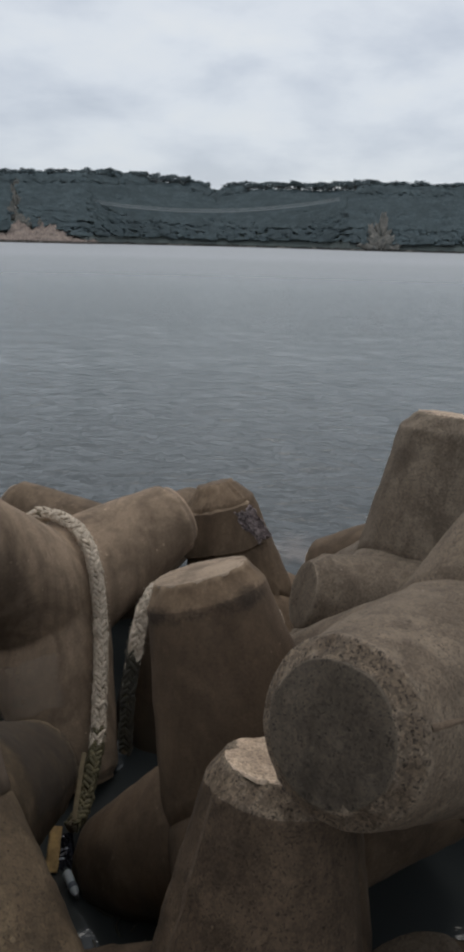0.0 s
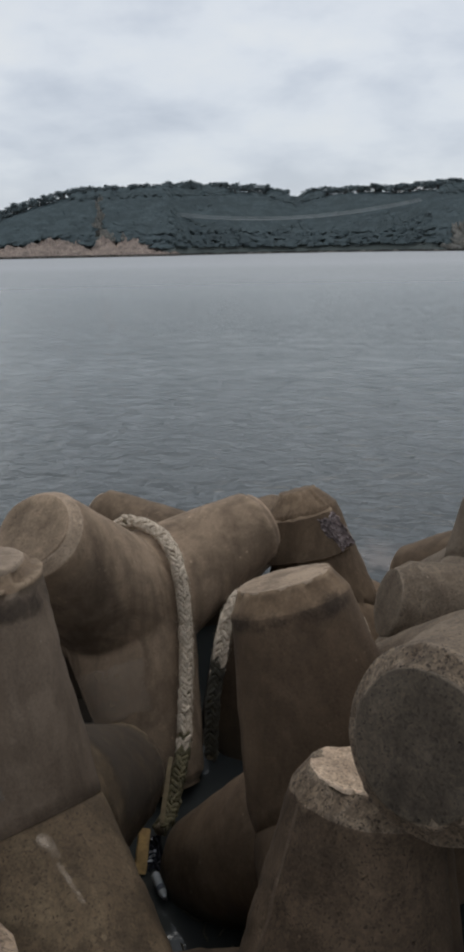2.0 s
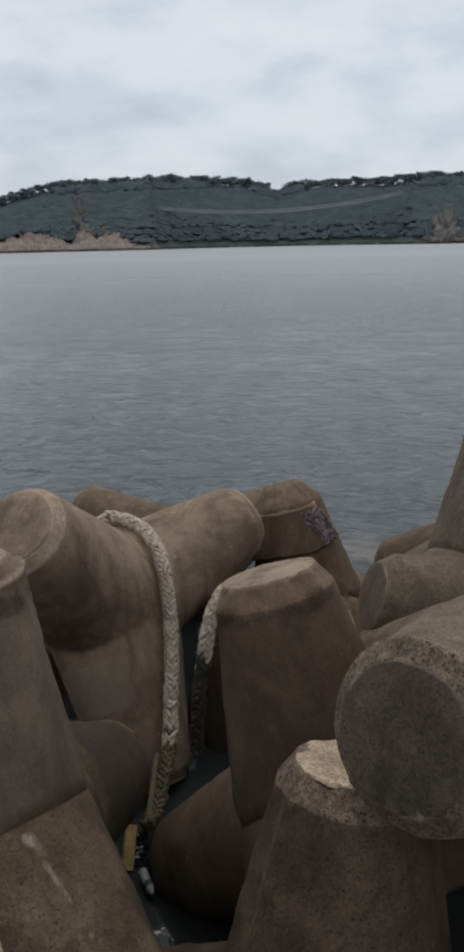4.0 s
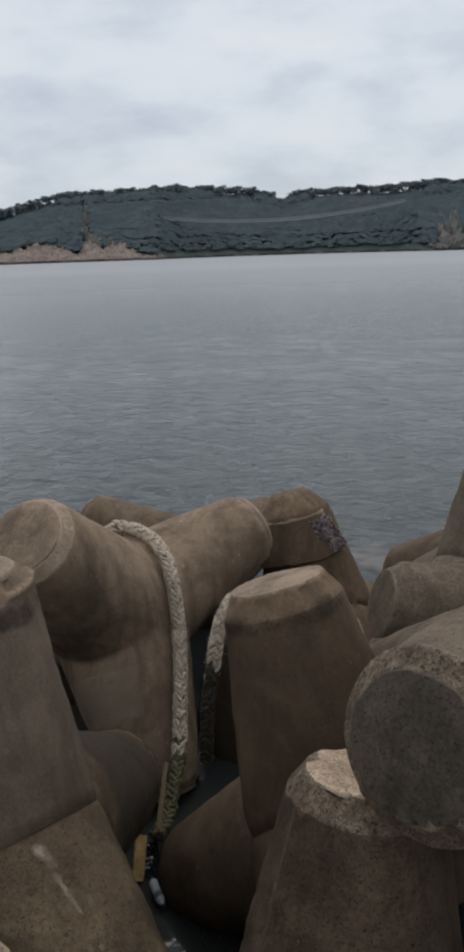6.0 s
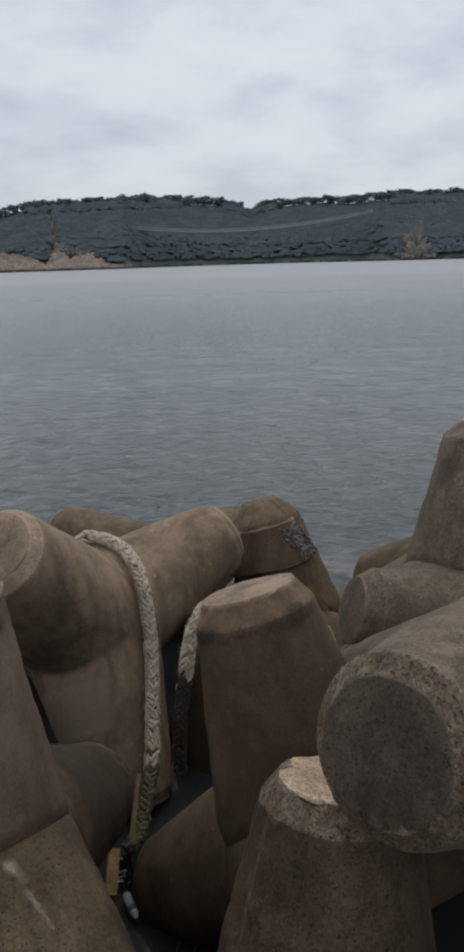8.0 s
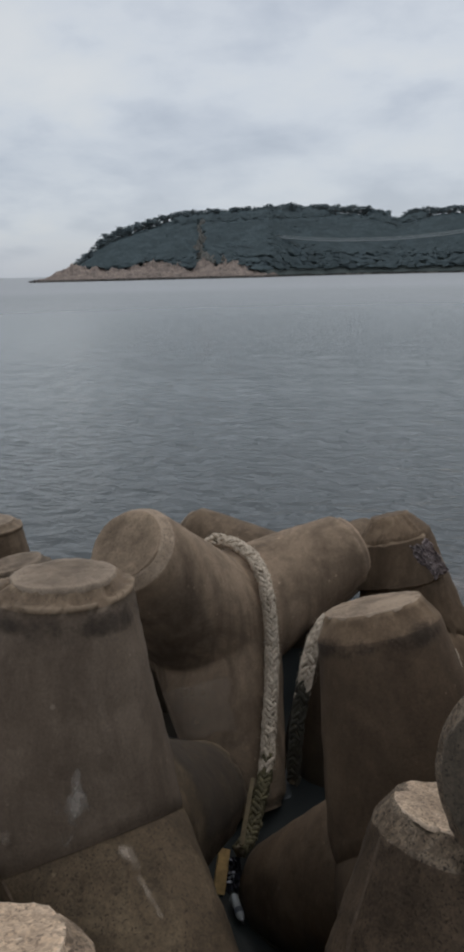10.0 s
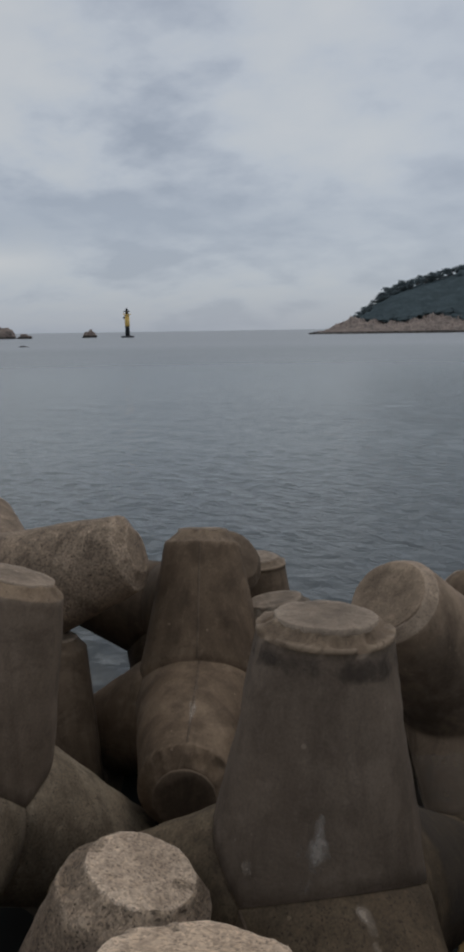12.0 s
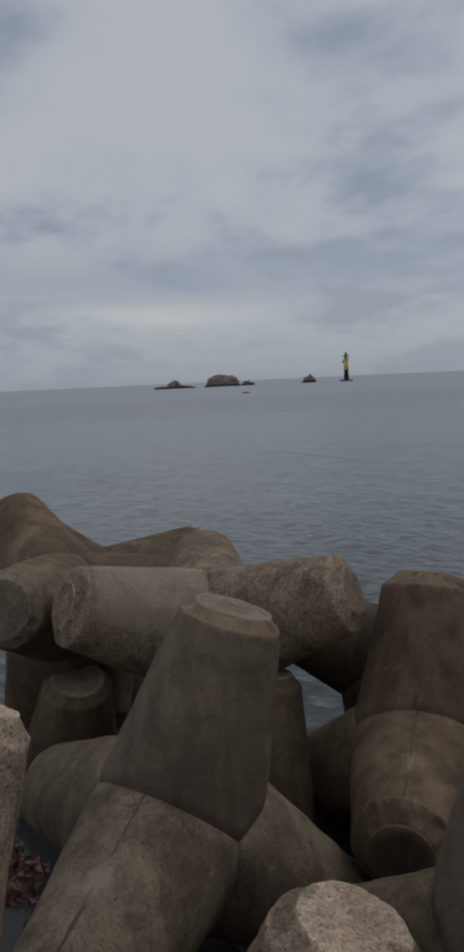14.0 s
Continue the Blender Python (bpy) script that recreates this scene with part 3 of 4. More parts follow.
def outcrop(label, a0, d0, w, h, depth, seed, mat, sharp=1.0, thing="rock_outcrop", base=-0.1):
    """A weathered knob of rock: a dome broken by ridged noise and upright clefts."""
    bm = bmesh.new()
    bmesh.ops.create_icosphere(bm, subdivisions=5, radius=1.0)
    off = Vector((seed * 7.3, seed * 3.1, 0))
    for q in bm.verts:
        c = q.co.copy()
        n = noise.fractal(c * 1.7 + off, 0.8, 2.0, 5)
        cleft = abs(noise.noise(Vector((c.x * 5.0, c.y * 5.0, c.z * 1.2)) + off))
        k = 1 + 0.38 * n * sharp - 0.25 * (0.35 - min(cleft, 0.35)) * 2 * sharp
        q.co = Vector((c.x * w / 2 * k, c.y * depth / 2 * k, max(c.z, -0.25) * h * k))
    ob = part(thing, bm, mat)
    p = at(a0, d0, 0.0)
    ob.matrix_world = pose(float(p[0]), float(p[1]), base, 0, 0, float(a0))
    return tagged(ob, label, "rock")


def wood():
    """The far woods: crowns of many small tufts of leaves over the whole slope."""
    rng = np.random.default_rng(11)
    vs, fs, k = [], [], 0
    for i in range(13000):
        a = rng.uniform(-30, 25.0)
        u = rng.uniform(0.02, 1.06) ** 0.9
        ds, dr = float(shore_d(a)), float(ridge_d(a))
        d = ds + u * (dr - ds)
        g = float(soil_z(a, d))
        cliff = abs(a - 15.28) < 0.30 + 0.3 * (1 - u) and u < 0.86
        mound = -11.5 < a < -9.7 and u < 0.12
        low = float(EYE_Z + math.tan(radians(np.interp(a, C_AZ, C_EL))) * ds)
        if cliff or mound or g < low - 2.0 and a > 9.5:
            continue
        open_ridge = (3.0 < a < 6.2 or -9.0 < a < -0.6 or a > 17)
        h = rng.uniform(4.6, 5.6) * min(1.0, 0.42 + u * 5.5) if u < 0.8 else (rng.uniform(2.0, 3.6) if open_ridge else rng.uniform(5.0, 8.2))
        h = min(h, float(top_z(a, d)) - g - 0.3)
        if h < 1.2:
            continue
        w = rng.uniform(2.3, 3.7)
        c = at(a, d, g + h * (0.55 if u > 0.14 else 0.38))
        m = 22
        dirs = rng.normal(size=(m, 3))
        dirs /= np.linalg.norm(dirs, axis=1)[:, None]
        dirs[:, 2] = np.abs(dirs[:, 2]) * 0.8 - 0.05
        rr = rng.uniform(0.75, 1.08, m)[:, None]
        p = c + dirs * rr * np.array([w, w, h * 0.42])
        s = rng.uniform(0.7, 1.5, m)
        e1 = rng.normal(size=(m, 3))
        e1 /= np.linalg.norm(e1, axis=1)[:, None]
        face = np.array([math.sin(radians(a)) * 0.7, -math.cos(radians(a)) * 0.7, 0.8]) + 0.22 * rng.normal(size=(m, 3))
        e1 = np.cross(e1, face)
        e1 /= np.linalg.norm(e1, axis=1)[:, None]
        e2 = np.cross(e1, face)
        e2 /= np.linalg.norm(e2, axis=1)[:, None]
        for q in range(m):
            A, B = e1[q] * s[q], e2[q] * s[q] * 0.8
            vs += [p[q] - A, p[q] + B * 0.9, p[q] + A, p[q] - B]
            fs.append((k, k + 1, k + 2, k + 3))
            k += 4
        # dense heart of the crown
        ring = [c + np.array([math.cos(t) * w * 0.78, math.sin(t) * w * 0.78, h * 0.04]) for t in np.linspace(0, 2 * math.pi, 6, endpoint=False)]
        vs += ring + [c + np.array([0, 0, h * 0.40]), c - np.array([0, 0, h * (0.5 if u > 0.14 else 0.1)])]
        for j in range(6):
            fs += [(k + j, k + (j + 1) % 6, k + 6), (k + (j + 1) % 6, k + j, k + 7)]
        k += 8
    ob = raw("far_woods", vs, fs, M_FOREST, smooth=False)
    tagged(ob, "dense dark green woods covering the island's slope", "forest", kind="stuff")


def meadow():
    """Low lighter scrub above the beach of the cove."""
    rng = np.random.default_rng(5)
    vs, fs, k = [], [], 0
    for i in range(6500):
        a, up = rng.uniform(-28.0, 9.4), rng.uniform(0, 1) ** 1.5
        d = float(shore_d(a)) + 4.5 + up * 9
        g = float(soil_z(a, d))
        c, s = at(a, d, g + 0.4), rng.uniform(0.5, 1.3)
        for j in range(3):
            t = rng.uniform(0, 3.14)
            A = np.array([math.cos(t), math.sin(t), 0]) * s
            vs += [c - A, c + A, c + A * 0.5 + [0, 0, s * 1.2], c - A * 0.5 + [0, 0, s * 1.4]]
            fs.append((k, k + 1, k + 2, k + 3))
            k += 4
    ob = raw("shore_scrub", vs, fs, M_MEADOW, smooth=False)
    tagged(ob, "low lighter green scrub above the beach", "shrubs", kind="stuff")


def pine(seed, height):
    """A wind-shaped pine: bare leaning trunk with limbs, and a flat crown of needle tufts with gaps."""
    rng = random.Random(seed)
    root = new("pine_tree")
    bm = bmesh.new()
    lean = Vector((rng.uniform(-0.12, 0.12), rng.uniform(-0.05, 0.05), 1))

    def limb(p, q, r0, r1):
        d = (q - p).normalized()
        s = d.orthogonal().normalized()
        c = d.cross(s)
        rings = [[bm.verts.new(b + (s * math.cos(t) + c * math.sin(t)) * r) for t in (0, 1.26, 2.51, 3.77, 5.03)] for b, r in ((p, r0), (q, r1))]
        for j in range(5):
            bm.faces.new((rings[0][j], rings[0][(j + 1) % 5], rings[1][(j + 1) % 5], rings[1][j]))

    base, mid, tip = Vector((0, 0, -0.6)), lean * height * 0.5, Vector((lean.x * 1.4, lean.y, 1)) * height * 0.92
    limb(base, mid, 0.30, 0.21)
    limb(mid, tip, 0.21, 0.08)
    heads = []
    for j in range(rng.randint(8, 11)):
        f = rng.uniform(0.50, 0.95)
        p = mid.lerp(tip, (f - 0.5) / 0.42 if f < 0.92 else 1.0)
        t = rng.uniform(0, 6.28)
        q = p + Vector((math.cos(t), math.sin(t), rng.uniform(0.15, 0.5))) * rng.uniform(1.1, 2.6) * (1.25 - 0.6 * (f - 0.5))
        limb(p, q, 0.08, 0.03)
        heads.append(q)
    heads.append(tip)
    part("trunk", bm, M_BARK, root)
    bm = bmesh.new()
    for q in heads:
        for i in range(40):
            o = Vector((rng.gauss(0, 0.80), rng.gauss(0, 0.80), rng.gauss(0.1, 0.36)))
            s = rng.uniform(0.26, 0.56)
            a = Vector((rng.gauss(0, 1), rng.gauss(0, 1), rng.gauss(0, 1))).normalized()
            b = a.cross(Vector((rng.gauss(0, 1), rng.gauss(0, 1), rng.gauss(0, 1)))).normalized()
            c = q + o
            bm.faces.new([bm.verts.new(c + v) for v in (-a * s, b * s * 0.7, a * s, -b * s * 0.7)])
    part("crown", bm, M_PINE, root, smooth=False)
    return tagged(root, "dark wind-shaped pine on the island's skyline", "tree", "pines on the ridge")


def ridge_pines():
    rng = random.Random(3)
    kinds = [pine(20 + i, h) for i, h in enumerate((8.2, 9.0, 8.6, 7.4, 8.8, 7.9))]
    used = set()
    a = -19.0
    while a < 24.6:
        for row in range(2):
            i = rng.randrange(len(kinds))
            aa = a + rng.uniform(-0.15, 0.15)
            d = float(ridge_d(aa)) + rng.uniform(-5, 3) + row * 5
            g = float(soil_z(aa, d))
            k = min(1.15, max(0.35, (float(top_z(aa, d)) - g) / 8.8)) * rng.uniform(0.86, 1.05)
            p = at(aa, d, g)
            m = pose(float(p[0]), float(p[1]), float(p[2]) - 0.2, 0, 0, rng.uniform(0, 360)) @ Matrix.Scale(k, 4)
            if i in used:
                ob = copy_thing(kinds[i], Matrix.Identity(4))
            else:
                ob = kinds[i]
                used.add(i)
            ob.matrix_world = m
        a += rng.uniform(0.25, 0.42)


def footbridge():
    """The suspension footbridge across the cove: deck, side cables, hangers."""
    root = new("suspension_footbridge")
    A, B = at(12.1, 486.0, 0.0), at(-7.6, 486.0, 0.0)
    zs = lambda f: 19.6 + 7.6 * (2 * f - 0.92) ** 2
    P = lambda f, up=0.0: Vector((*(A[:2] + (B[:2] - A[:2]) * f), zs(f) + up))
    side = (P(1) - P(0)).cross(Vector((0, 0, 1))).normalized()

    def strip(name, up0, up1, off, w, mat, label=""):
        bm = bmesh.new()
        last = None
        for i in range(81):
            f = i / 80
            row = [bm.verts.new(P(f, u) + side * o) for u, o in ((up0, off - w), (up1, off - w), (up1, off + w), (up0, off + w))]
            if last:
                for j in range(4):
                    bm.faces.new((last[j], last[(j + 1) % 4], row[(j + 1) % 4], row[j]))
            last = row
        part(name, bm, mat, root, label)

    strip("deck", 0, 0.30, 0, 0.9, M_DECK, "pale grey steel deck")
    for o in (-0.9, 0.9):
        strip("handrail", 1.0, 1.1, o, 0.05, M_DECK)
        strip("cable", 1.55, 1.65, o, 0.04, M_DECK)
    for i in range(1, 60):
        bm = bmesh.new()
        bmesh.ops.create_cube(bm, size=1.0, matrix=Matrix.LocRotScale(P(i / 60, 0.8) + side * 0.9, None, (0.06, 0.06, 1.6)))
        part("hanger", bm, M_DECK, root, smooth=False)
    tagged(root, "pale suspension footbridge sagging across the wooded cove", "bridge")


def lathe(bm, prof, seg=20, m=Matrix.Identity(4)):
    """Turns a profile of (radius, height) about z."""
    rows = [[bm.verts.new(m @ Vector((r * math.cos(2 * math.pi * i / seg), r * math.sin(2 * math.pi * i / seg), z))) for i in range(seg)] for r, z in prof]
    for p, q in zip(rows, rows[1:]):
        for i in range(seg):
            bm.faces.new((p[i], p[(i + 1) % seg], q[(i + 1) % seg], q[i]))
    bm.faces.new(rows[0][::-1])
    bm.faces.new(rows[-1])
    return bm


def beacon():
    """A yellow and black navigation beacon on a low concrete base."""
    root = new("navigation_beacon")
    part("base", lathe(bmesh.new(), [(3.4, -1.0), (3.4, 0.7), (3.2, 0.9)]), M_BLACK, root, "dark weedy concrete base")
    part("lower_column", lathe(bmesh.new(), [(1.25, 0.9), (1.05, 5.4), (1.25, 5.5), (1.25, 5.8)]), M_BLACK, root, "black painted column")
    part("upper_column", lathe(bmesh.new(), [(1.25, 5.8), (1.15, 11.2)]), M_YELLOW, root, "yellow painted column")
    g = part("gallery", lathe(bmesh.new(), [(1.2, 11.2), (1.9, 11.5), (1.9, 11.7), (1.8, 11.7)]), M_YELLOW, root)
    for i in range(8):
        t = i * math.pi / 4
        bm = bmesh.new()
        bmesh.ops.create_cube(bm, size=1.0, matrix=Matrix.LocRotScale((1.8 * math.cos(t), 1.8 * math.sin(t), 12.2), None, (0.1, 0.1, 1.1)))
        part("post", bm, M_YELLOW, g, smooth=False)
    part("lantern", lathe(bmesh.new(), [(0.75, 11.7), (0.75, 12.9), (1.75, 12.9), (1.6, 13.2), (0.2, 13.9)]), M_BLACK, root, "dark lantern")
    part("topmark", lathe(bmesh.new(), [(0.1, 13.9), (0.95, 13.95), (0.08, 14.9)]), M_BLACK, root, "black cone topmark")
    bm = bmesh.new()
    bmesh.ops.create_cube(bm, size=1.0, matrix=Matrix.LocRotScale((-1.55, 0, 10.0), None, (0.9, 0.7, 1.0)))
    part("side_box", bm, M_BLACK, root, smooth=False)
    p = at(41.37, 395.0, 0.0)
    root.matrix_world = pose(float(p[0]), float(p[1]), 0.0, 0, 0, 41.4)
    tagged(root, "yellow and black navigation beacon standing in the sea", "beacon")


island()
shore_rocks()
beach()
wood()
meadow()
ridge_pines()
footbridge()
for a, u, w, h, seed in ((14.8, 0.10, 12.0, 6.0, 23), (15.5, 0.24, 6.5, 7.5, 24), (15.2, 0.42, 4.2, 7.5, 25), (15.4, 0.60, 3.4, 7.5, 26), (15.15, 0.78, 3.0, 8.0, 27), (13.7, 0.09, 3.0, 7.0, 28)):
    d = float(shore_d(a) + u * (ridge_d(a) - shore_d(a)))
    outcrop("bare grey-tan cliff rock showing through the woods", a, d, w, h, w * 0.8, seed, M_CLIFF, 1.5, "cliff", float(soil_z(a, d)) - 0.5)
outcrop("pale rock outcrop with clefts at the cove's edge", -10.6, float(shore_d(-10.6)) + 3, 21.0, 8.0, 14.0, 5, M_CLIFF, 1.3)
outcrop("upright rock pillar beside the outcrop", -10.5, float(shore_d(-10.5)) + 9, 13.0, 15.5, 10.0, 6, M_CLIFF, 1.5)
beacon()
outcrop("low dark reef rock in the open sea", 54.2, 420.0, 22.5, 1.6, 9.0, 8, M_ROCK, 1.2, "sea_rock")
outcrop("rounded tan rock rising from the low reef", 54.35, 421.0, 9.0, 4.2, 7.0, 31, M_ROCK, 0.8, "sea_rock")
outcrop("low dark rock awash in the open sea", 48.9, 172.0, 2.3, 0.35, 1.5, 33, M_ROCK, 1.0, "sea_rock")
outcrop("large tan sea rock with a rounded top", 50.75, 420.0, 20.5, 7.0, 12.0, 9, M_ROCK, 0.5, "sea_rock")
outcrop("small dark rock beside the large sea rock", 48.8, 420.0, 7.0, 2.2, 5.0, 12, M_ROCK, 1.2, "sea_rock")
outcrop("small dark pointed sea rock near the beacon", 44.15, 420.0, 7.6, 3.3, 6.0, 14, M_ROCK, 1.0, "sea_rock")
outcrop("low wave-washed ledge at the headland's end", 26.9, 436.0, 12.0, 1.8, 6.0, 17, M_ROCK, 1.2, "sea_rock")

# ---- the armour blocks ----
T_R, T_CH, T_RE, T_RC = 1.10, 0.06, 0.25, 0.44
LEGS = [Vector((0, 0, 1)), Vector((math.sqrt(8) / 3, 0, -1 / 3)), Vector((-math.sqrt(2) / 3, math.sqrt(6) / 3, -1 / 3)), Vector((-math.sqrt(2) / 3, -math.sqrt(6) / 3, -1 / 3))]


def leg_frame(i):
    a = LEGS[i]
    b = LEGS[(i + 1) % 4]
    u = (b - a * a.dot(b)).normalized()
    return a, u, a.cross(u)


def cone_r(h):
    return T_RE + (T_RC - T_RE) * (T_R - T_CH - h) / (T_R - T_CH)


def seam_h(phi):
    """Height along a leg at which its cone meets its neighbour's."""
    c = math.cos(((phi + math.pi / 3) % (2 * math.pi / 3)) - math.pi / 3)
    k = (T_RC - T_RE) / (T_R - T_CH)
    return 0.9428 * c * T_RC / (4 / 3 + 0.9428 * c * k)


def tetrapod(label, m, mat, face, seed, lip=0.0, low_face=None, rf=0.19, groove=True, wear=1.0, seams=((0, 60),), plate=0.012, rim=None, upper=None, flare=0.0, ch=T_CH):
    """A four-legged cast block: tapered legs that meet in creases, chamfered ends with a round end face, mould seams."""
    seg, rows = 96, 26
    off = Vector((seed * 5.17, seed * 2.31, seed * 3.7))

    def worn(p, q):
        """Moves a point of the skin by broad unevenness and by chips."""
        n = noise.noise(p * 3.1 + off) * 0.006 + noise.noise(p * 9.0 + off) * 0.0035 + noise.noise(p * 24.0 + off) * 0.0018
        return p + q * n * wear

    top, re = T_R - ch, cone_r(T_R - ch)
    bm = bmesh.new()
    for i in range(4):
        a, u, v = leg_frame(i)
        rings = []
        for r in range(rows + 1):
            f = r / rows
            f = 0.008 if r == 1 and groove else f
            rings.append([(seam_h(2 * math.pi * s / seg) * (1 - f) + top * f, None, 1.0) for s in range(seg)])
        if lip:
            rings[-1] = [(top - 0.004, re, 1.0)] * seg
            rings += [[(top + 0.002, re + lip, 1.5)] * seg, [(top + 0.022, re + lip * 0.9, 1.5)] * seg]
        rings += [[(top + 0.010, re - 0.006, 2.2)] * seg] if not lip else []
        for f in (0.45, 0.8, 1.0):
            rings.append([(top + (ch - 0.004) * f, re - 0.006 + (rf - re + 0.006) * f, 2.2)] * seg)
        rings.append([(T_R - 0.004, rf * 0.6, 1.5)] * seg)
        grid = []
        for ring in rings:
            row = []
            for s, (h, rad, k) in enumerate(ring):
                t = 2 * math.pi * s / seg
                q = u * math.cos(t) + v * math.sin(t)
                grow = 0.0 if i else flare * (h / T_R) ** 4
                p = a * h + q * ((cone_r(h) if rad is None else rad) + grow)
                if ring is rings[0] and groove:
                    p = p * 0.975
                if k > 1.0:
                    q = (q + a).normalized()
                    chip = max(0.0, noise.noise(p * 19.0 + off) - 0.2) * 0.026 * wear
                    p = p - q * (chip + noise.noise(p * 42.0 + off) * 0.0035 * wear)
                p = worn(p, q if ring is not rings[0] else p.normalized())
                row.append(bm.verts.new(p))
            grid.append(row)
        for j, (p, q) in enumerate(zip(grid, grid[1:])):
            for s in range(seg):
                f = bm.faces.new((p[s], p[(s + 1) % seg], q[(s + 1) % seg], q[s]))
                f.material_index = 0 if i else (1 if j >= rows else 2)
        bm.faces.new(grid[-1])
    bmesh.ops.remove_doubles(bm, verts=bm.verts[:], dist=0.004)
    ob = part("tetrapod", bm, mat)
    ob.data.materials.append(rim or mat)
    ob.data.materials.append(upper or mat)
    for i in range(4):
        a, u, v = leg_frame(i)
        bm = bmesh.new()
        rows_f = []
        for j, (rr, hh) in enumerate(((1.0, -0.012), (1.0, plate * 0.7), (0.975, plate), (0.7, plate + 0.002), (0.35, plate + 0.003))):
            row = []
            for s in range(64):
                t = 2 * math.pi * s / 64
                q = u * math.cos(t) + v * math.sin(t)
                rad = (rf + (0.0 if i else flare)) * rr * (1 + 0.03 * noise.noise(q * 2.2 + off) + 0.02 * noise.noise(q * 8.0 + off))
                p = a * (T_R + hh - 0.004) + q * rad
                row.append(bm.verts.new(p + a * (noise.noise(p * 14 + off) * 0.0035 + noise.noise(p * 38 + off) * 0.002) * wear))
            rows_f.append(row)
        for p, q in zip(rows_f, rows_f[1:]):
            for s in range(64):
                bm.faces.new((p[s], p[(s + 1) % 64], q[(s + 1) % 64], q[s]))
        bm.faces.new(rows_f[-1])
        part("end_face", bm, face if i == 0 else (low_face or mat), ob)
    for i, deg in seams:
        # the ridge left where two mould halves met
        a, u, v = leg_frame(i)
        t = radians(deg)
        q, w = u * math.cos(t) + v * math.sin(t), -u * math.sin(t) + v * math.cos(t)
        bm = bmesh.new()
        h0, last = seam_h(t) + 0.01, None
        for j in range(41):
            h = h0 + (top - 0.01 - h0) * j / 40
            c = a * h + q * cone_r(h)
            c = worn(c, q)
            wd = 0.007 + 0.003 * noise.noise(c * 20 + off)
            row = [bm.verts.new(c + w * s * wd + q * o) for s, o in ((-1.6, -0.004), (-0.5, 0.0035), (0.5, 0.0035), (1.6, -0.004))]
            if last:
                for k in range(3):
                    bm.faces.new((last[k], last[k + 1], row[k + 1], row[k]))
            last = row
        part("mould_seam", bm, M_SEAM, ob)
    ob.matrix_world = m
    tagged(ob, label, "tetrapod", "tetrapods of the breakwater")
    return ob


def skin_patch(ob, name, mat, leg, phi0, phi1, h0, h1, thick, label="", seed=0, lump=0.0, ragged=0.25, n=30, slant=0.0, taper=0.0):
    """A ragged layer on a leg's skin (a cement smear, a broken shell, a crust), between two angles and two heights."""
    a, u, v = leg_frame(leg)
    off = Vector((seed * 3.7, seed * 1.9, seed))
    bm = bmesh.new()
    grid, film = [], {}
    for i in range(n + 1):
        row = []
        for j in range(n + 1):
            x, y = i / n * 2 - 1, j / n * 2 - 1
            k = 1 + ragged * noise.fractal(Vector((x * 1.6, y * 1.6, 0)) + off, 0.7, 2.0, 4)
            h = (h0 + h1) / 2 + y * k * (h1 - h0) / 2
            t = radians((phi0 + phi1) / 2 + x * k * (1 - taper * (y + 1) / 2) * (phi1 - phi0) / 2 + slant * y)
            edge = max(abs(x), abs(y))
            up = thick * min(1.0, (1 - edge) * n / 3.0) if edge < 1 else -0.012
            up += lump * max(0.0, noise.fractal(Vector((x * 5, y * 5, 3)) + off, 0.6, 2.0, 4)) * (1 if edge < 0.95 else 0)
            q = u * math.cos(t) + v * math.sin(t)
            row.append(bm.verts.new(a * h + q * (cone_r(h) + 0.003 + up)))
            film[row[-1]] = (x, y)
        grid.append(row)
    for p, q in zip(grid, grid[1:]):
        for j in range(n):
            bm.faces.new((p[j], q[j], q[j + 1], p[j + 1]))
    bmesh.ops.recalc_face_normals(bm, faces=bm.faces[:])
    uv = bm.loops.layers.uv.new("film")
    for f in bm.faces:
        for c in f.loops:
            c[uv].uv = film[c.vert]
    part(name, bm, mat, ob, label)


BLOCK = {}
BLOCK["A"] = tetrapod("brown concrete tetrapod with a thick rope over its crotch", pose(-1.140, 4.150, 0.868, 27.2, -36.1, 29.5), M_TAN, M_FACE_TAN, 1, rim=M_EDGE, rf=0.205, groove=False, seams=((1, 60), (3, 60)))
BLOCK["B"] = tetrapod("tall brown concrete tetrapod with a lipped round end", pose(-1.175, 2.203, 0.874, -3.5, -4.4, -42.7), M_ALGAE, M_FACE, 2, upper=M_CEMENT, rim=M_RING, wear=2.0, lip=0.003, seams=((1, 180),), plate=0.012)
BLOCK["C"] = tetrapod("upright dark brown tetrapod with a chipped cap ring", pose(0.188, 2.666, 0.637, 3.9, 19.75, 151.8), M_UMBER, M_FACE, 3, rim=M_BROWN, low_face=M_BROWN, rf=0.20, ch=0.10, plate=0.003, wear=1.3, seams=())
BLOCK["Dd"] = tetrapod("damaged brown tetrapod at the water's edge", pose(0.185, 5.220, 0.200, -17.8, -5.9, 34.5), M_BROWN, M_BROWN, 4, wear=2.4, ch=0.15, rf=0.14, plate=0.003)
tetrapod("dark wet tetrapod leg behind the roped block", pose(-0.937, 5.959, 0.348, 24.6, 66.6, -168.7), M_BROWN, M_FACE, 5, wear=1.4)
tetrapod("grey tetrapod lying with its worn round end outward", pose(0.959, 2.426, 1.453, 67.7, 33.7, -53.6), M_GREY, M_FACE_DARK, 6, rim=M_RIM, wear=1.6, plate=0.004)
tetrapod("grey-brown tetrapod lying behind the worn one", pose(1.477, 4.007, 0.791, 117.1, 130.2, -59.2), M_GREY, M_GREY, 7, ch=0.09, plate=0.003)
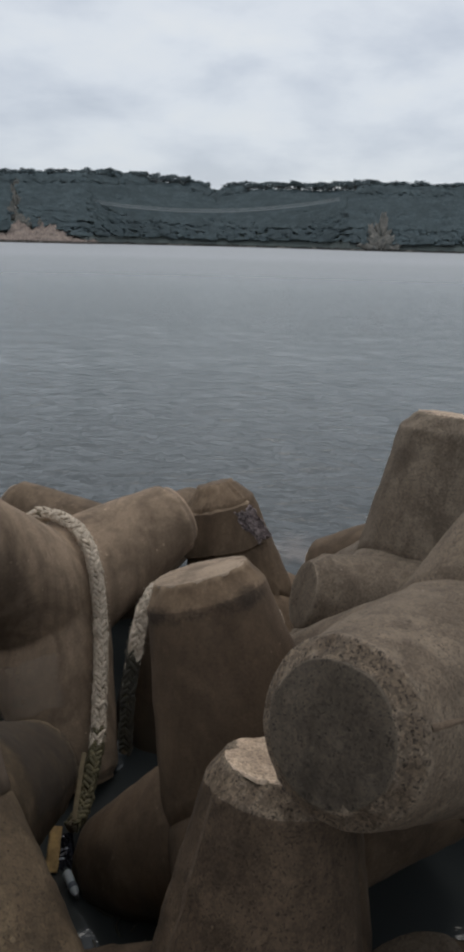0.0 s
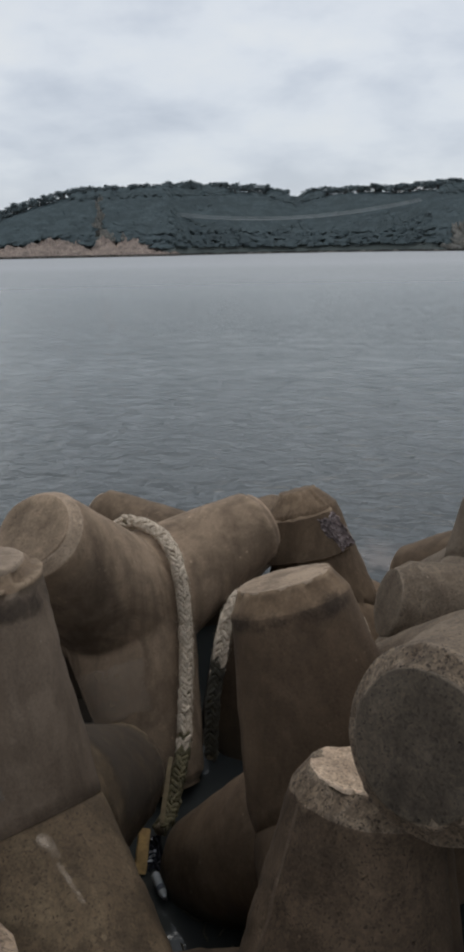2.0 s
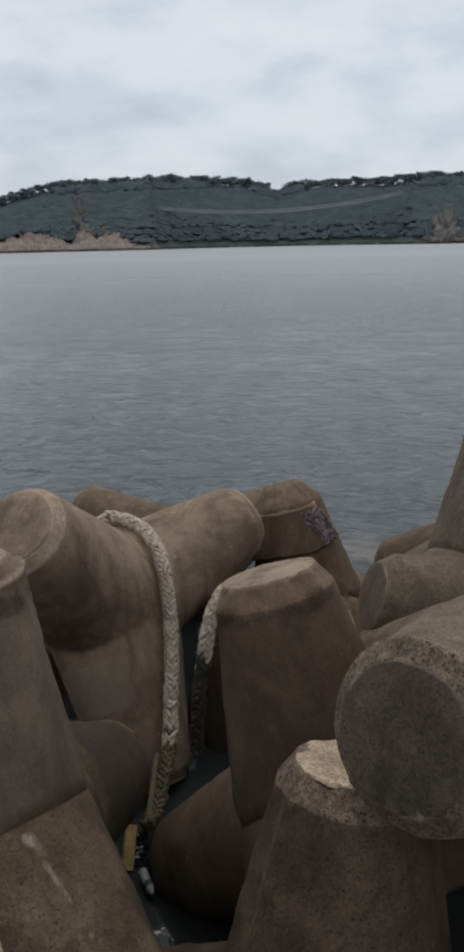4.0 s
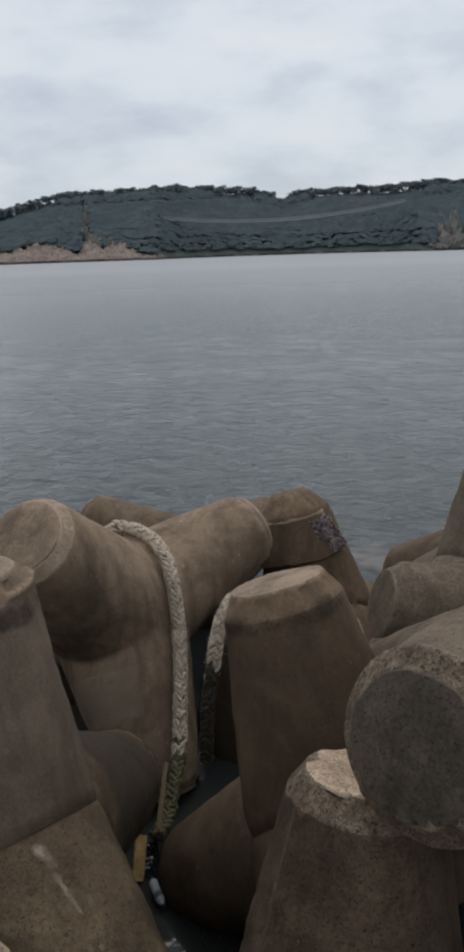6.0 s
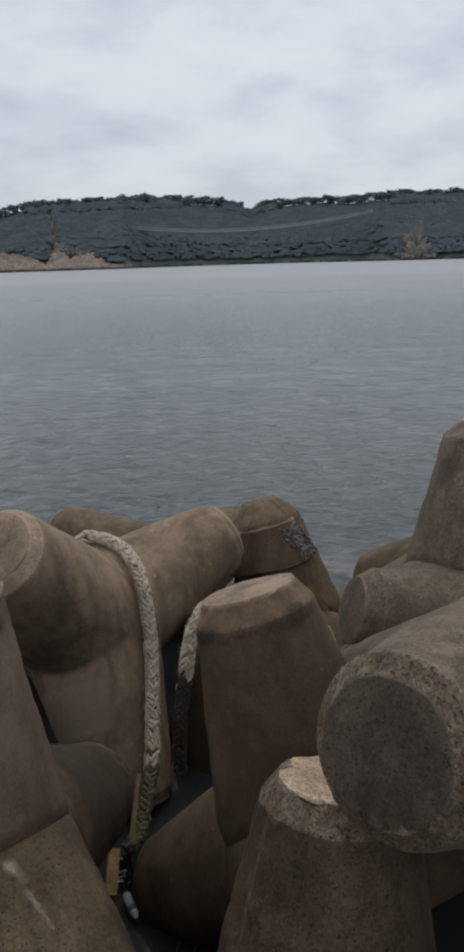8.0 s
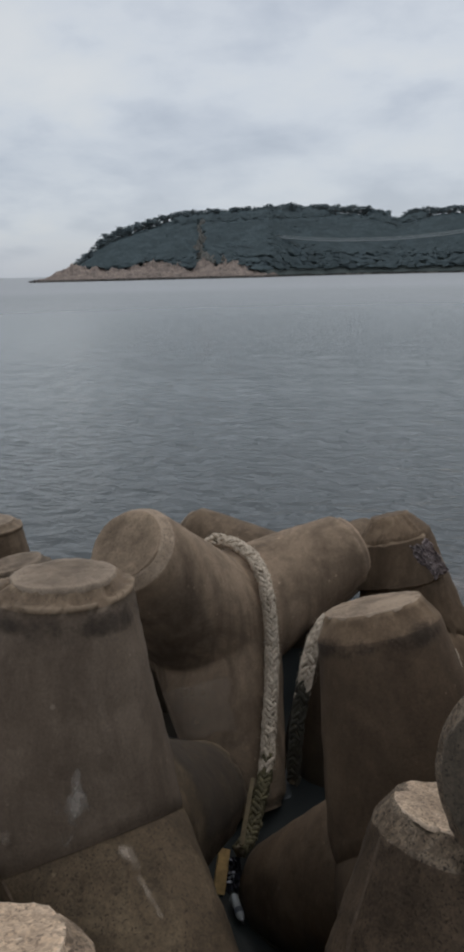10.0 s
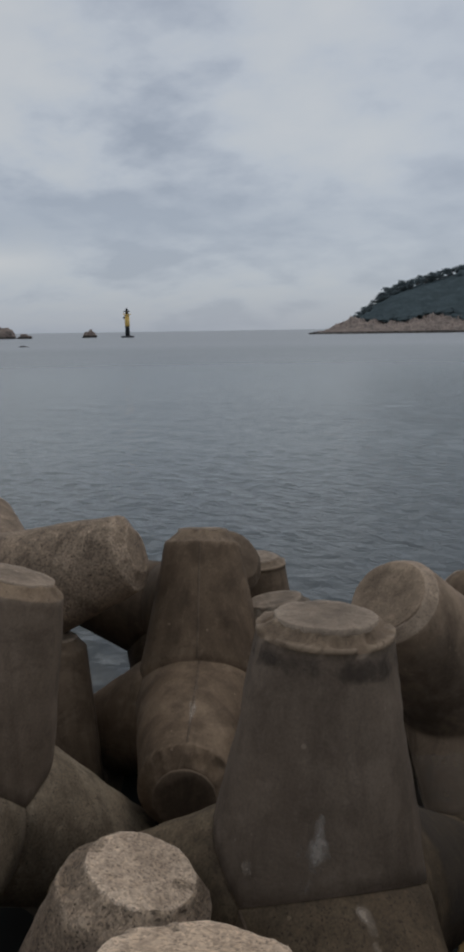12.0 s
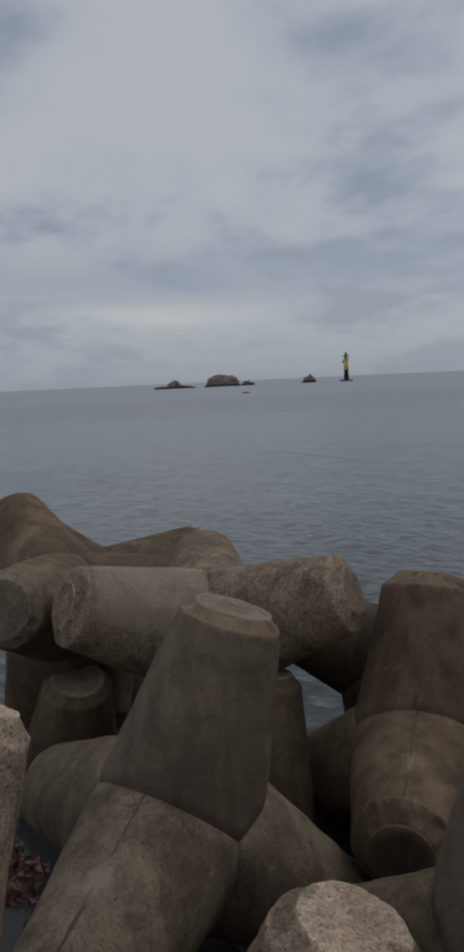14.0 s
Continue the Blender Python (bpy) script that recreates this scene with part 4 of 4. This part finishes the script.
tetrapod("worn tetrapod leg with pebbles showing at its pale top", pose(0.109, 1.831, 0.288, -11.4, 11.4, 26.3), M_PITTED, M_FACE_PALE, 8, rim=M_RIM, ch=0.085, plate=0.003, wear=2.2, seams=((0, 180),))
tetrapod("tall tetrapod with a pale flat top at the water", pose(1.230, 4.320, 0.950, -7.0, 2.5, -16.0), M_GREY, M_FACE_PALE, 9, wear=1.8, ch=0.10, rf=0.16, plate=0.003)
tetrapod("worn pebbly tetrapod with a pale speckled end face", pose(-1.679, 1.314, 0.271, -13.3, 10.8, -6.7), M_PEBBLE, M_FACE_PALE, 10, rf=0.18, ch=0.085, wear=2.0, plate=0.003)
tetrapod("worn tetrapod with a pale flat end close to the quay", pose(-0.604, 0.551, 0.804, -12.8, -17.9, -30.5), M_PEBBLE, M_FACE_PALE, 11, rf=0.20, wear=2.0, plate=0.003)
BLOCK["S"] = tetrapod("brown tetrapod with a mould seam down its front", pose(-2.715, 3.597, 0.644, 0.1, -20.6, -58.8), M_BROWN, M_FACE, 12, rim=M_RING, low_face=M_UMBER, ch=0.09, rf=0.165, wear=1.6, seams=((0, 0), (1, 118)))
BLOCK["K"] = tetrapod("large leaning brown-grey tetrapod resting on others", pose(-2.895, 1.876, 0.850, -15.5, -9.9, -56.5), M_LICHEN, M_FACE, 13, upper=M_CEMENT, rim=M_RING, plate=0.006, wear=1.4, seams=((1, 130),))
tetrapod("dark shaded tetrapod deep between other blocks", pose(-5.278, 2.475, -0.182, 20.8, 4.1, 71.9), M_BROWN, M_FACE, 14)
tetrapod("tetrapod with a pale chipped top beside the quay", pose(-2.328, 0.240, 1.013, -28.0, -4.3, 1.0), M_PEBBLE, M_FACE_PALE, 15, wear=2.0)
tetrapod("small-looking brown tetrapod top at the water", pose(-3.251, 5.124, 0.007, -1.0, -2.0, -30.4), M_BROWN, M_FACE, 16, rim=M_RING, lip=0.012)
tetrapod("flat grey tetrapod end behind the lipped block", pose(-2.304, 4.193, 0.102, 7.5, -7.8, -39.2), M_GREY, M_FACE, 17)
tetrapod("shaded tetrapod under the worn grey one", pose(1.056, 1.404, -0.122, -32.9, -5.9, 39.6), M_BROWN, M_GREY, 18)
tetrapod("dark tetrapod leg beside the water gap", pose(-3.470, 2.835, 0.022, -8.3, -6.8, -26.7), M_BROWN, M_FACE, 19)
BLOCK["ML"] = tetrapod("worn pebbly tetrapod lying with two legs spread level", pose(-4.006, 2.995, 1.263, 64.9, -29.9, 5.6), M_PEBBLE, M_PEBBLE, 20, wear=1.3, rf=0.15, plate=0.003)
tetrapod("brown tetrapod with one raised leg and a pale round end", pose(-5.223, 2.539, 1.298, -64.7, -48.2, -157.6), M_BROWN, M_LICHEN, 21, rim=M_LICHEN, wear=1.8, plate=0.003)
tetrapod("dark brown tetrapod half hidden behind the seamed one", pose(-3.710, 4.578, 0.682, -94.3, 77.2, 2.3), M_UMBER, M_UMBER, 22)
# four blocks added to fill gaps; shade there is put into their colour
tetrapod("added shade-toned tetrapod behind the tall lipped block", pose(-1.551, 4.730, -0.865, -46.2, 19.5, 45.8), M_GAP_SHADE, M_GAP_SHADE, 24)
tetrapod("added shade-toned tetrapod under the raised leg", pose(-5.90, 3.30, -0.60, 0.0, 0.0, 40.0), M_GAP_SHADE, M_GAP_SHADE, 23)
tetrapod("added shade-toned tetrapod behind the roped one", pose(-1.42, 4.70, -0.20, 0.0, 0.0, 20.0), M_GAP_SHADE, M_GAP_SHADE, 27)
tetrapod("added shade-toned tetrapod deep below the hanging ropes", pose(-0.30, 4.25, -0.22, 0.0, 0.0, 70.0), M_GAP_SHADE, M_GAP_SHADE, 28)
tetrapod("brown tetrapod leg low over the water behind others", pose(-5.825, 3.126, 1.099, 117.8, 135.3, 175.8), M_BROWN, M_BROWN, 25, wear=1.4)
tetrapod("brown rounded tetrapod leg low at the waterline", pose(1.617, 5.032, 0.830, -113.5, -32.4, 69.3), M_BROWN, M_BROWN, 26, wear=1.4)


# ---- wear, painted shade and painted light on single blocks ----
skin_patch(BLOCK["B"], "cement_smear", M_LIME, 0, -38, -4, 0.255, 0.56, 0.003, "thin pale cement smear", 1, ragged=0.25, taper=0.75, slant=3)
skin_patch(BLOCK["B"], "cement_smear", M_SMEAR, 1, 115, 126, 0.28, 0.44, 0.002, "thin white cement smear", 2, 0.0, 0.1, slant=-3)
skin_patch(BLOCK["B"], "cement_smear", M_SMEAR, 1, 115, 122, 0.38, 0.62, 0.002, "thin pale cement smear", 3, 0.0, 0.1, slant=-2)
skin_patch(BLOCK["B"], "chip", M_SMEAR, 0, -63, -52, 0.25, 0.33, 0.002, "small pale chip", 4, ragged=0.1, n=10)
skin_patch(BLOCK["Dd"], "broken_shell", M_BROWN, 0, -235, -69, 0.60, 0.93, 0.034, "broken outer layer with ragged edge", 5, ragged=0.14, n=50)
skin_patch(BLOCK["Dd"], "crust", M_CRUST, 0, -96, -64, 0.62, 0.90, 0.036, "purple-white crust of barnacles", 6, 0.014, 0.35, n=44, slant=-9)
skin_patch(BLOCK["K"], "cement_smear", M_SMEAR, 1, 108, 150, 0.42, 0.95, 0.002, "pale cement left on the leg", 7, 0.0, 0.3, slant=6)
skin_patch(BLOCK["S"], "lime_run", M_SMEAR, 1, 113, 122, 0.40, 0.98, 0.003, "pale lime along the mould seam", 16, 0.0, 0.15)
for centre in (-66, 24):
    skin_patch(BLOCK["B"], "damp_and_shade_film", M_DAMP, 0, centre - 62, centre + 62, 0.93, 1.045, 0.001, "dark damp stain", 8, ragged=0.0)
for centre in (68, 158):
    skin_patch(BLOCK["C"], "damp_and_shade_film", M_DAMP, 0, centre - 62, centre + 62, 0.93, 1.045, 0.001, "dark damp stain", 9, ragged=0.0)
# shade under the roped block's leg, painted as a film
skin_patch(BLOCK["A"], "damp_and_shade_film", M_SHADE_FAINT, 0, -165, -75, 0.26, 0.96, 0.012, "painted shade on the underside with a sharp edge", 14, ragged=0.05, slant=24)
# shade on the lipped block's low leg, painted the same way
skin_patch(BLOCK["B"], "shade_skin", M_SHADE, 2, 85, 215, 0.30, 1.12, 0.003, "painted shade on the leg low over the water", 17, ragged=0.08)
# the lit facet on the lower leg, painted pale
skin_patch(BLOCK["A"], "lit_facet", M_LIT_FACET, 3, -28, 60, 0.34, 0.66, 0.010, "lit facet painted pale", 15, ragged=0.12)
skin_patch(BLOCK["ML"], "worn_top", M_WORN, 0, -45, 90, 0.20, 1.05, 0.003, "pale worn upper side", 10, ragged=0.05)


# ---- the rope ----
def spline(pts, n):
    """Points evenly spaced along a smooth curve through pts."""
    p = [Vector(q) for q in pts]
    p = [p[0] * 2 - p[1]] + p + [p[-1] * 2 - p[-2]]
    fine = []
    for i in range(1, len(p) - 2):
        for j in range(24):
            t = j / 24
            a, b, c, d = p[i - 1:i + 3]
            fine.append(0.5 * (2 * b + (c - a) * t + (2 * a - 5 * b + 4 * c - d) * t * t + (3 * b - a - 3 * c + d) * t ** 3))
    fine.append(p[-2])
    run = [0.0]
    for a, b in zip(fine, fine[1:]):
        run.append(run[-1] + (b - a).length)
    out, k = [], 0
    for i in range(n):
        s = run[-1] * i / (n - 1)
        while k < len(run) - 2 and run[k + 1] < s:
            k += 1
        f = (s - run[k]) / max(run[k + 1] - run[k], 1e-9)
        out.append(fine[k].lerp(fine[k + 1], f))
    return out, run[-1]


def tube(bm, pts, rad, sides=7):
    last = None
    for i, c in enumerate(pts):
        d = (pts[min(i + 1, len(pts) - 1)] - pts[max(i - 1, 0)]).normalized()
        s = d.orthogonal().normalized() if last is None else (side - d * side.dot(d)).normalized()
        side = s
        w = d.cross(s)
        row = [bm.verts.new(c + (s * math.cos(2 * math.pi * k / sides) + w * math.sin(2 * math.pi * k / sides)) * rad) for k in range(sides)]
        if last:
            for k in range(sides):
                bm.faces.new((last[k], last[(k + 1) % sides], row[(k + 1) % sides], row[k]))
        else:
            bm.faces.new(row[::-1])
        last = row
    bm.faces.new(last)


def braid(label, pts, radius, pitch, weed_from=2.0, seed=1, weed=None):
    """A plaited rope: four strands wound each way, each passing over and under, with loose fibres."""
    rng = random.Random(seed)
    root = new("rope")
    n = 700
    line, length = spline(pts, n)
    frames = []
    side = None
    for i in range(n):
        d = (line[min(i + 1, n - 1)] - line[max(i - 1, 0)]).normalized()
        side = Vector((1, -0.25, 0)) if side is None else side
        side = (side - d * side.dot(d)).normalized()
        frames.append((line[i], side, d.cross(side)))
    # eight columns of slanting stitches, leaning alternately, as a plaited hawser shows them
    step = pitch / 4
    count = int(length / step)
    plaits = {"a": bmesh.new(), "b": bmesh.new()}
    for k in range(8):
        lean = 1 if k % 2 else -1
        for i in range(count):
            along = (i + (0.5 if (k // 2) % 2 else 0.0) + rng.uniform(-0.12, 0.12)) * step
            f = min(max(along / length, 0.0), 1.0) * (n - 1)
            c, s, w = frames[int(f)]
            d = s.cross(w)
            t = k * math.pi / 4 + math.pi / 8 + rng.uniform(-0.08, 0.08)
            q = s * math.cos(t) + w * math.sin(t)
            e = d.cross(q)
            turn = 0.62 + rng.uniform(-0.28, 0.28)
            axis = (d * math.cos(turn) + e * math.sin(turn) * lean).normalized()
            side2 = axis.cross(q)
            size = rng.uniform(0.7, 1.25)
            mat = Matrix((axis * step * 0.98 * size, side2 * radius * 0.33 * size, q * radius * 0.30)).transposed().to_4x4()
            mat.translation = c + q * radius * (0.74 + rng.uniform(-0.14, 0.12))
            bmesh.ops.create_uvsphere(plaits["a" if along < weed_from + rng.uniform(-0.1, 0.1) else "b"], u_segments=8, v_segments=6, radius=1.0, matrix=mat @ Matrix.Rotation(math.pi / 2, 4, "Y"))
    for key, m in (("a", M_ROPE), ("b", weed or M_WEEDROPE)):
        ob = part("plait", plaits[key], m, root, "plait dull with algae" if key == "b" else "pale frayed plait")
        ob["kind"] = "stuff"
    bm = bmesh.new()
    tube(bm, line[::6], radius * 0.72, 10)
    part("core", bm, M_CORE, root)
    bm = bmesh.new()
    for i in range(3600):
        c, s, w = frames[rng.randrange(min(n, int(n * weed_from / length)))]
        t = rng.uniform(0, 6.28)
        q = s * math.cos(t) + w * math.sin(t)
        p = c + q * radius * 0.9
        e = p + q * rng.uniform(0.003, 0.016) + Vector((rng.gauss(0, 1), rng.gauss(0, 1), rng.gauss(-0.5, 1))) * 0.008
        x = q.cross(e - p).normalized() * 0.0013
        bm.faces.new([bm.verts.new(v) for v in (p - x, p + x, e)])
    tagged(part("fuzz", bm, M_ROPE, root, smooth=False), kind="stuff")
    return tagged(root, label, "rope")


braid("thick pale plaited mooring rope draped over a concrete block",
      [(-1.288, 4.486, 1.229), (-1.165, 4.349, 1.360), (-1.087, 4.347, 1.358), (-0.949, 4.246, 1.355), (-0.822, 4.097, 1.299), (-0.748, 3.982, 1.155), (-0.718, 3.911, 0.954), (-0.702, 3.821, 0.765), (-0.690, 3.687, 0.566), (-0.682, 3.566, 0.407), (-0.683, 3.472, 0.315), (-0.696, 3.332, 0.225), (-0.711, 3.187, 0.168), (-0.745, 3.062, 0.160)],
      0.042, 0.135, 1.84, 1)
braid("pale plaited rope hanging behind the upright block",
      [(-0.158, 3.777, 0.968), (-0.239, 3.715, 1.184), (-0.309, 3.631, 1.251), (-0.371, 3.534, 1.250), (-0.410, 3.470, 1.176), (-0.434, 3.415, 1.081), (-0.449, 3.368, 0.983), (-0.465, 3.328, 0.883), (-0.474, 3.286, 0.784), (-0.483, 3.260, 0.640), (-0.490, 3.250, 0.480)],
      0.037, 0.13, 0.83, 2, M_ROPE_SHADED)


# ---- flotsam between the blocks ----
def box_part(name, size, mat, parent=None, label="", bevel=0.003, m=Matrix.Identity(4), bend=0.0, seed=0):
    """A board or slab with worn edges."""
    bm = bmesh.new()
    bmesh.ops.create_cube(bm, size=1.0, matrix=Matrix.Diagonal((*size, 1)))
    bmesh.ops.subdivide_edges(bm, edges=[e for e in bm.edges if abs((e.verts[0].co - e.verts[1].co).z) > size[2] * 0.9], cuts=8)
    bmesh.ops.bevel(bm, geom=[e for e in bm.edges if e.calc_face_angle(0) > 1.0], offset=bevel, segments=2, affect="EDGES")
    for v in bm.verts:
        v.co.x += noise.noise(v.co * 40 + Vector((seed, 0, 0))) * bevel * 0.8 + bend * (v.co.z / size[2]) ** 2
    bm.transform(m)
    return part(name, bm, mat, parent, label, smooth=False)


def lean_on(a, b, twist=0.0):
    """A pose whose z axis runs from a up to b, at their middle, with its x axis facing the quay."""
    a, b = Vector(a), Vector(b)
    z = (b - a).normalized()
    y = z.cross(Vector((1, 0, 0))).normalized()
    m = Matrix((y.cross(z), y, z)).transposed().to_4x4()
    m.translation = (a + b) / 2
    return m @ pose(0, 0, 0, 0, 0, twist)


def flotsam():
    board = box_part("wood_board", (0.06, 0.022, 0.21), M_WOOD, seed=1)
    board.matrix_world = lean_on((-0.822, 2.950, 0.020), (-0.824, 3.089, 0.135), 25)
    tagged(board, "short yellow split board leaning in the gap by the water", "board")
    lath = box_part("wood_lath", (0.024, 0.014, 0.34), M_OLDWOOD, seed=5, bend=0.012)
    lath.matrix_world = lean_on((-0.712, 3.016, 0.282), (-0.711, 3.274, 0.432), 10)
    tagged(lath, "weathered wooden lath stuck beside the rope", "lath")
    bottle = new("plastic_bottle")
    prof = [(0.020, 0.0), (0.040, 0.004), (0.045, 0.02)]
    for i in range(9):
        z = 0.035 + i * 0.014
        prof += [(0.045, z), (0.0415, z + 0.007)]
    prof += [(0.045, 0.165), (0.045, 0.23), (0.040, 0.255), (0.026, 0.285), (0.016, 0.305), (0.0145, 0.32)]
    part("body", lathe(bmesh.new(), prof, 28), M_PET, bottle, "clear ribbed plastic body")
    part("label", lathe(bmesh.new(), [(0.0462, 0.168), (0.0465, 0.172), (0.0465, 0.226), (0.0462, 0.23)], 28), M_LABEL, bottle, "dark paper label")
    part("cap", lathe(bmesh.new(), [(0.0165, 0.306), (0.017, 0.308), (0.017, 0.328), (0.015, 0.331)], 24), M_BLACK, bottle, "dark screw cap")
    a, b = Vector((-0.736, 2.912, 0.030)), Vector((-0.601, 2.667, 0.030))
    m = lean_on(a, b)
    m.translation = a + Vector((0, 0, 0.012))
    bottle.matrix_world = m @ Matrix.Scale(0.50, 4)
    tagged(bottle, "ribbed plastic drink bottle with dark label, floating", "bottle")
    bag = new("snack_bag")
    bm = bmesh.new()
    bmesh.ops.create_grid(bm, x_segments=26, y_segments=26, size=0.085)
    for v in bm.verts:
        p = v.co * 22
        v.co.z = 0.03 + noise.fractal(p, 0.8, 2.0, 4) * 0.028
        v.co.x *= 0.62 + 0.1 * noise.noise(p * 0.4)
    foil = part("foil", bm, M_BAG, bag, "crumpled dark foil")
    for i in range(3):
        bm = bmesh.new()
        bmesh.ops.create_grid(bm, x_segments=8, y_segments=2, size=1.0, matrix=Matrix.LocRotScale((-0.006, 0.012 - i * 0.02, 0), None, (0.030 - 0.007 * i, 0.006, 1)))
        for v in bm.verts:
            p = Vector((v.co.x, v.co.y, 0)) * 22
            v.co.z = 0.033 + noise.fractal(p, 0.8, 2.0, 4) * 0.028
        part("print_bar", bm, M_WHITE, bag, "white printed bar")
    bag.matrix_world = Matrix.Translation((-0.785, 3.055, 0.020)) @ pose(0, 0, 0, 38, 0, 15)
    tagged(bag, "crumpled dark snack bag with white print, afloat", "bag")
    rng = random.Random(8)
    for k in range(7):
        bm = bmesh.new()
        pts, p, d = [], Vector((0, 0, 0.004)), rng.uniform(0, 6.28)
        for i in range(9):
            pts.append(p.copy())
            d += rng.uniform(-0.5, 0.5)
            p += Vector((math.cos(d), math.sin(d), 0)) * 0.013
        tube(bm, pts, 0.0045, 5)
        ob = part("seaweed", bm, M_WEED)
        x, y = rng.uniform(-0.62, -0.30), rng.uniform(2.45, 2.95)
        ob.matrix_world = pose(x, y, 0.004, 0, 0, rng.uniform(0, 360))
        tagged(ob, "dark strand of seaweed floating between the blocks", "seaweed", "floating seaweed")


def rags():
    """Faded red netting and cloth caught low between the blocks by the quay."""
    rng = random.Random(21)
    root = new("tangled_net")
    for k in range(9):
        bm = bmesh.new()
        bmesh.ops.create_grid(bm, x_segments=22, y_segments=22, size=rng.uniform(0.05, 0.085))
        off = Vector((k * 9.1, 0, 0))
        for v in bm.verts:
            p = v.co * 18 + off
            v.co.z = noise.fractal(p, 0.8, 2.0, 4) * 0.06
            v.co.x += noise.noise(p * 0.7) * 0.03
        bm.transform(pose(rng.gauss(0, 0.05), rng.gauss(0, 0.05), -0.16 + k * 0.04, rng.uniform(30, 110), rng.uniform(-40, 40), rng.uniform(0, 360)))
        part("fold", bm, M_RAG, root, "faded red-brown fold")
    root.matrix_world = Matrix.Translation((-2.480, 0.915, 1.27)) @ Matrix.Scale(0.62, 4)
    tagged(root, "faded red tangle of net caught between the blocks", "net")


def foam(label, x, y, w, d, turn, seed, mat=M_FOAM):
    """A film of broken foam drifting on the water."""
    bm = bmesh.new()
    n, grid = 14, []
    uv = bm.loops.layers.uv.new("film")
    film = {}
    for i in range(n + 1):
        row = []
        for j in range(n + 1):
            p, q = i / n * 2 - 1, j / n * 2 - 1
            row.append(bm.verts.new((p * w / 2, q * d / 2, 0.012 + 0.01 * noise.noise(Vector((p * 3, q * 3, seed))))))
            film[row[-1]] = (p, q)
        grid.append(row)
    for a, b in zip(grid, grid[1:]):
        for j in range(n):
            bm.faces.new((a[j], b[j], b[j + 1], a[j + 1]))
    for f in bm.faces:
        for c in f.loops:
            c[uv].uv = film[c.vert]
    ob = part("sea_foam", bm, mat)
    ob.matrix_world = pose(x, y, 0.012, 0, 0, turn)
    tagged(ob, label, "foam", kind="stuff")


def line_end():
    """A frayed end of thin white line wedged between two blocks."""
    bm = bmesh.new()
    pts, _ = spline([(0.300, 3.700, 1.08), (0.325, 3.690, 1.02), (0.345, 3.655, 0.965), (0.375, 3.640, 0.90)], 16)
    tube(bm, pts, 0.009, 7)
    ob = part("thin_line", bm, M_ROPE)
    tagged(ob, "short end of thin white line wedged between blocks", "line")


flotsam()
rags()
line_end()
foam("white foam washing through the gap between blocks", -4.62, 4.70, 0.45, 0.35, 20, 1)
foam("white foam streak in the dark gap", -4.42, 4.30, 0.5, 0.3, 50, 2)
foam("thin foam washing round a block at the waterline", 0.70, 7.05, 1.1, 1.3, 10, 3, M_WASH)
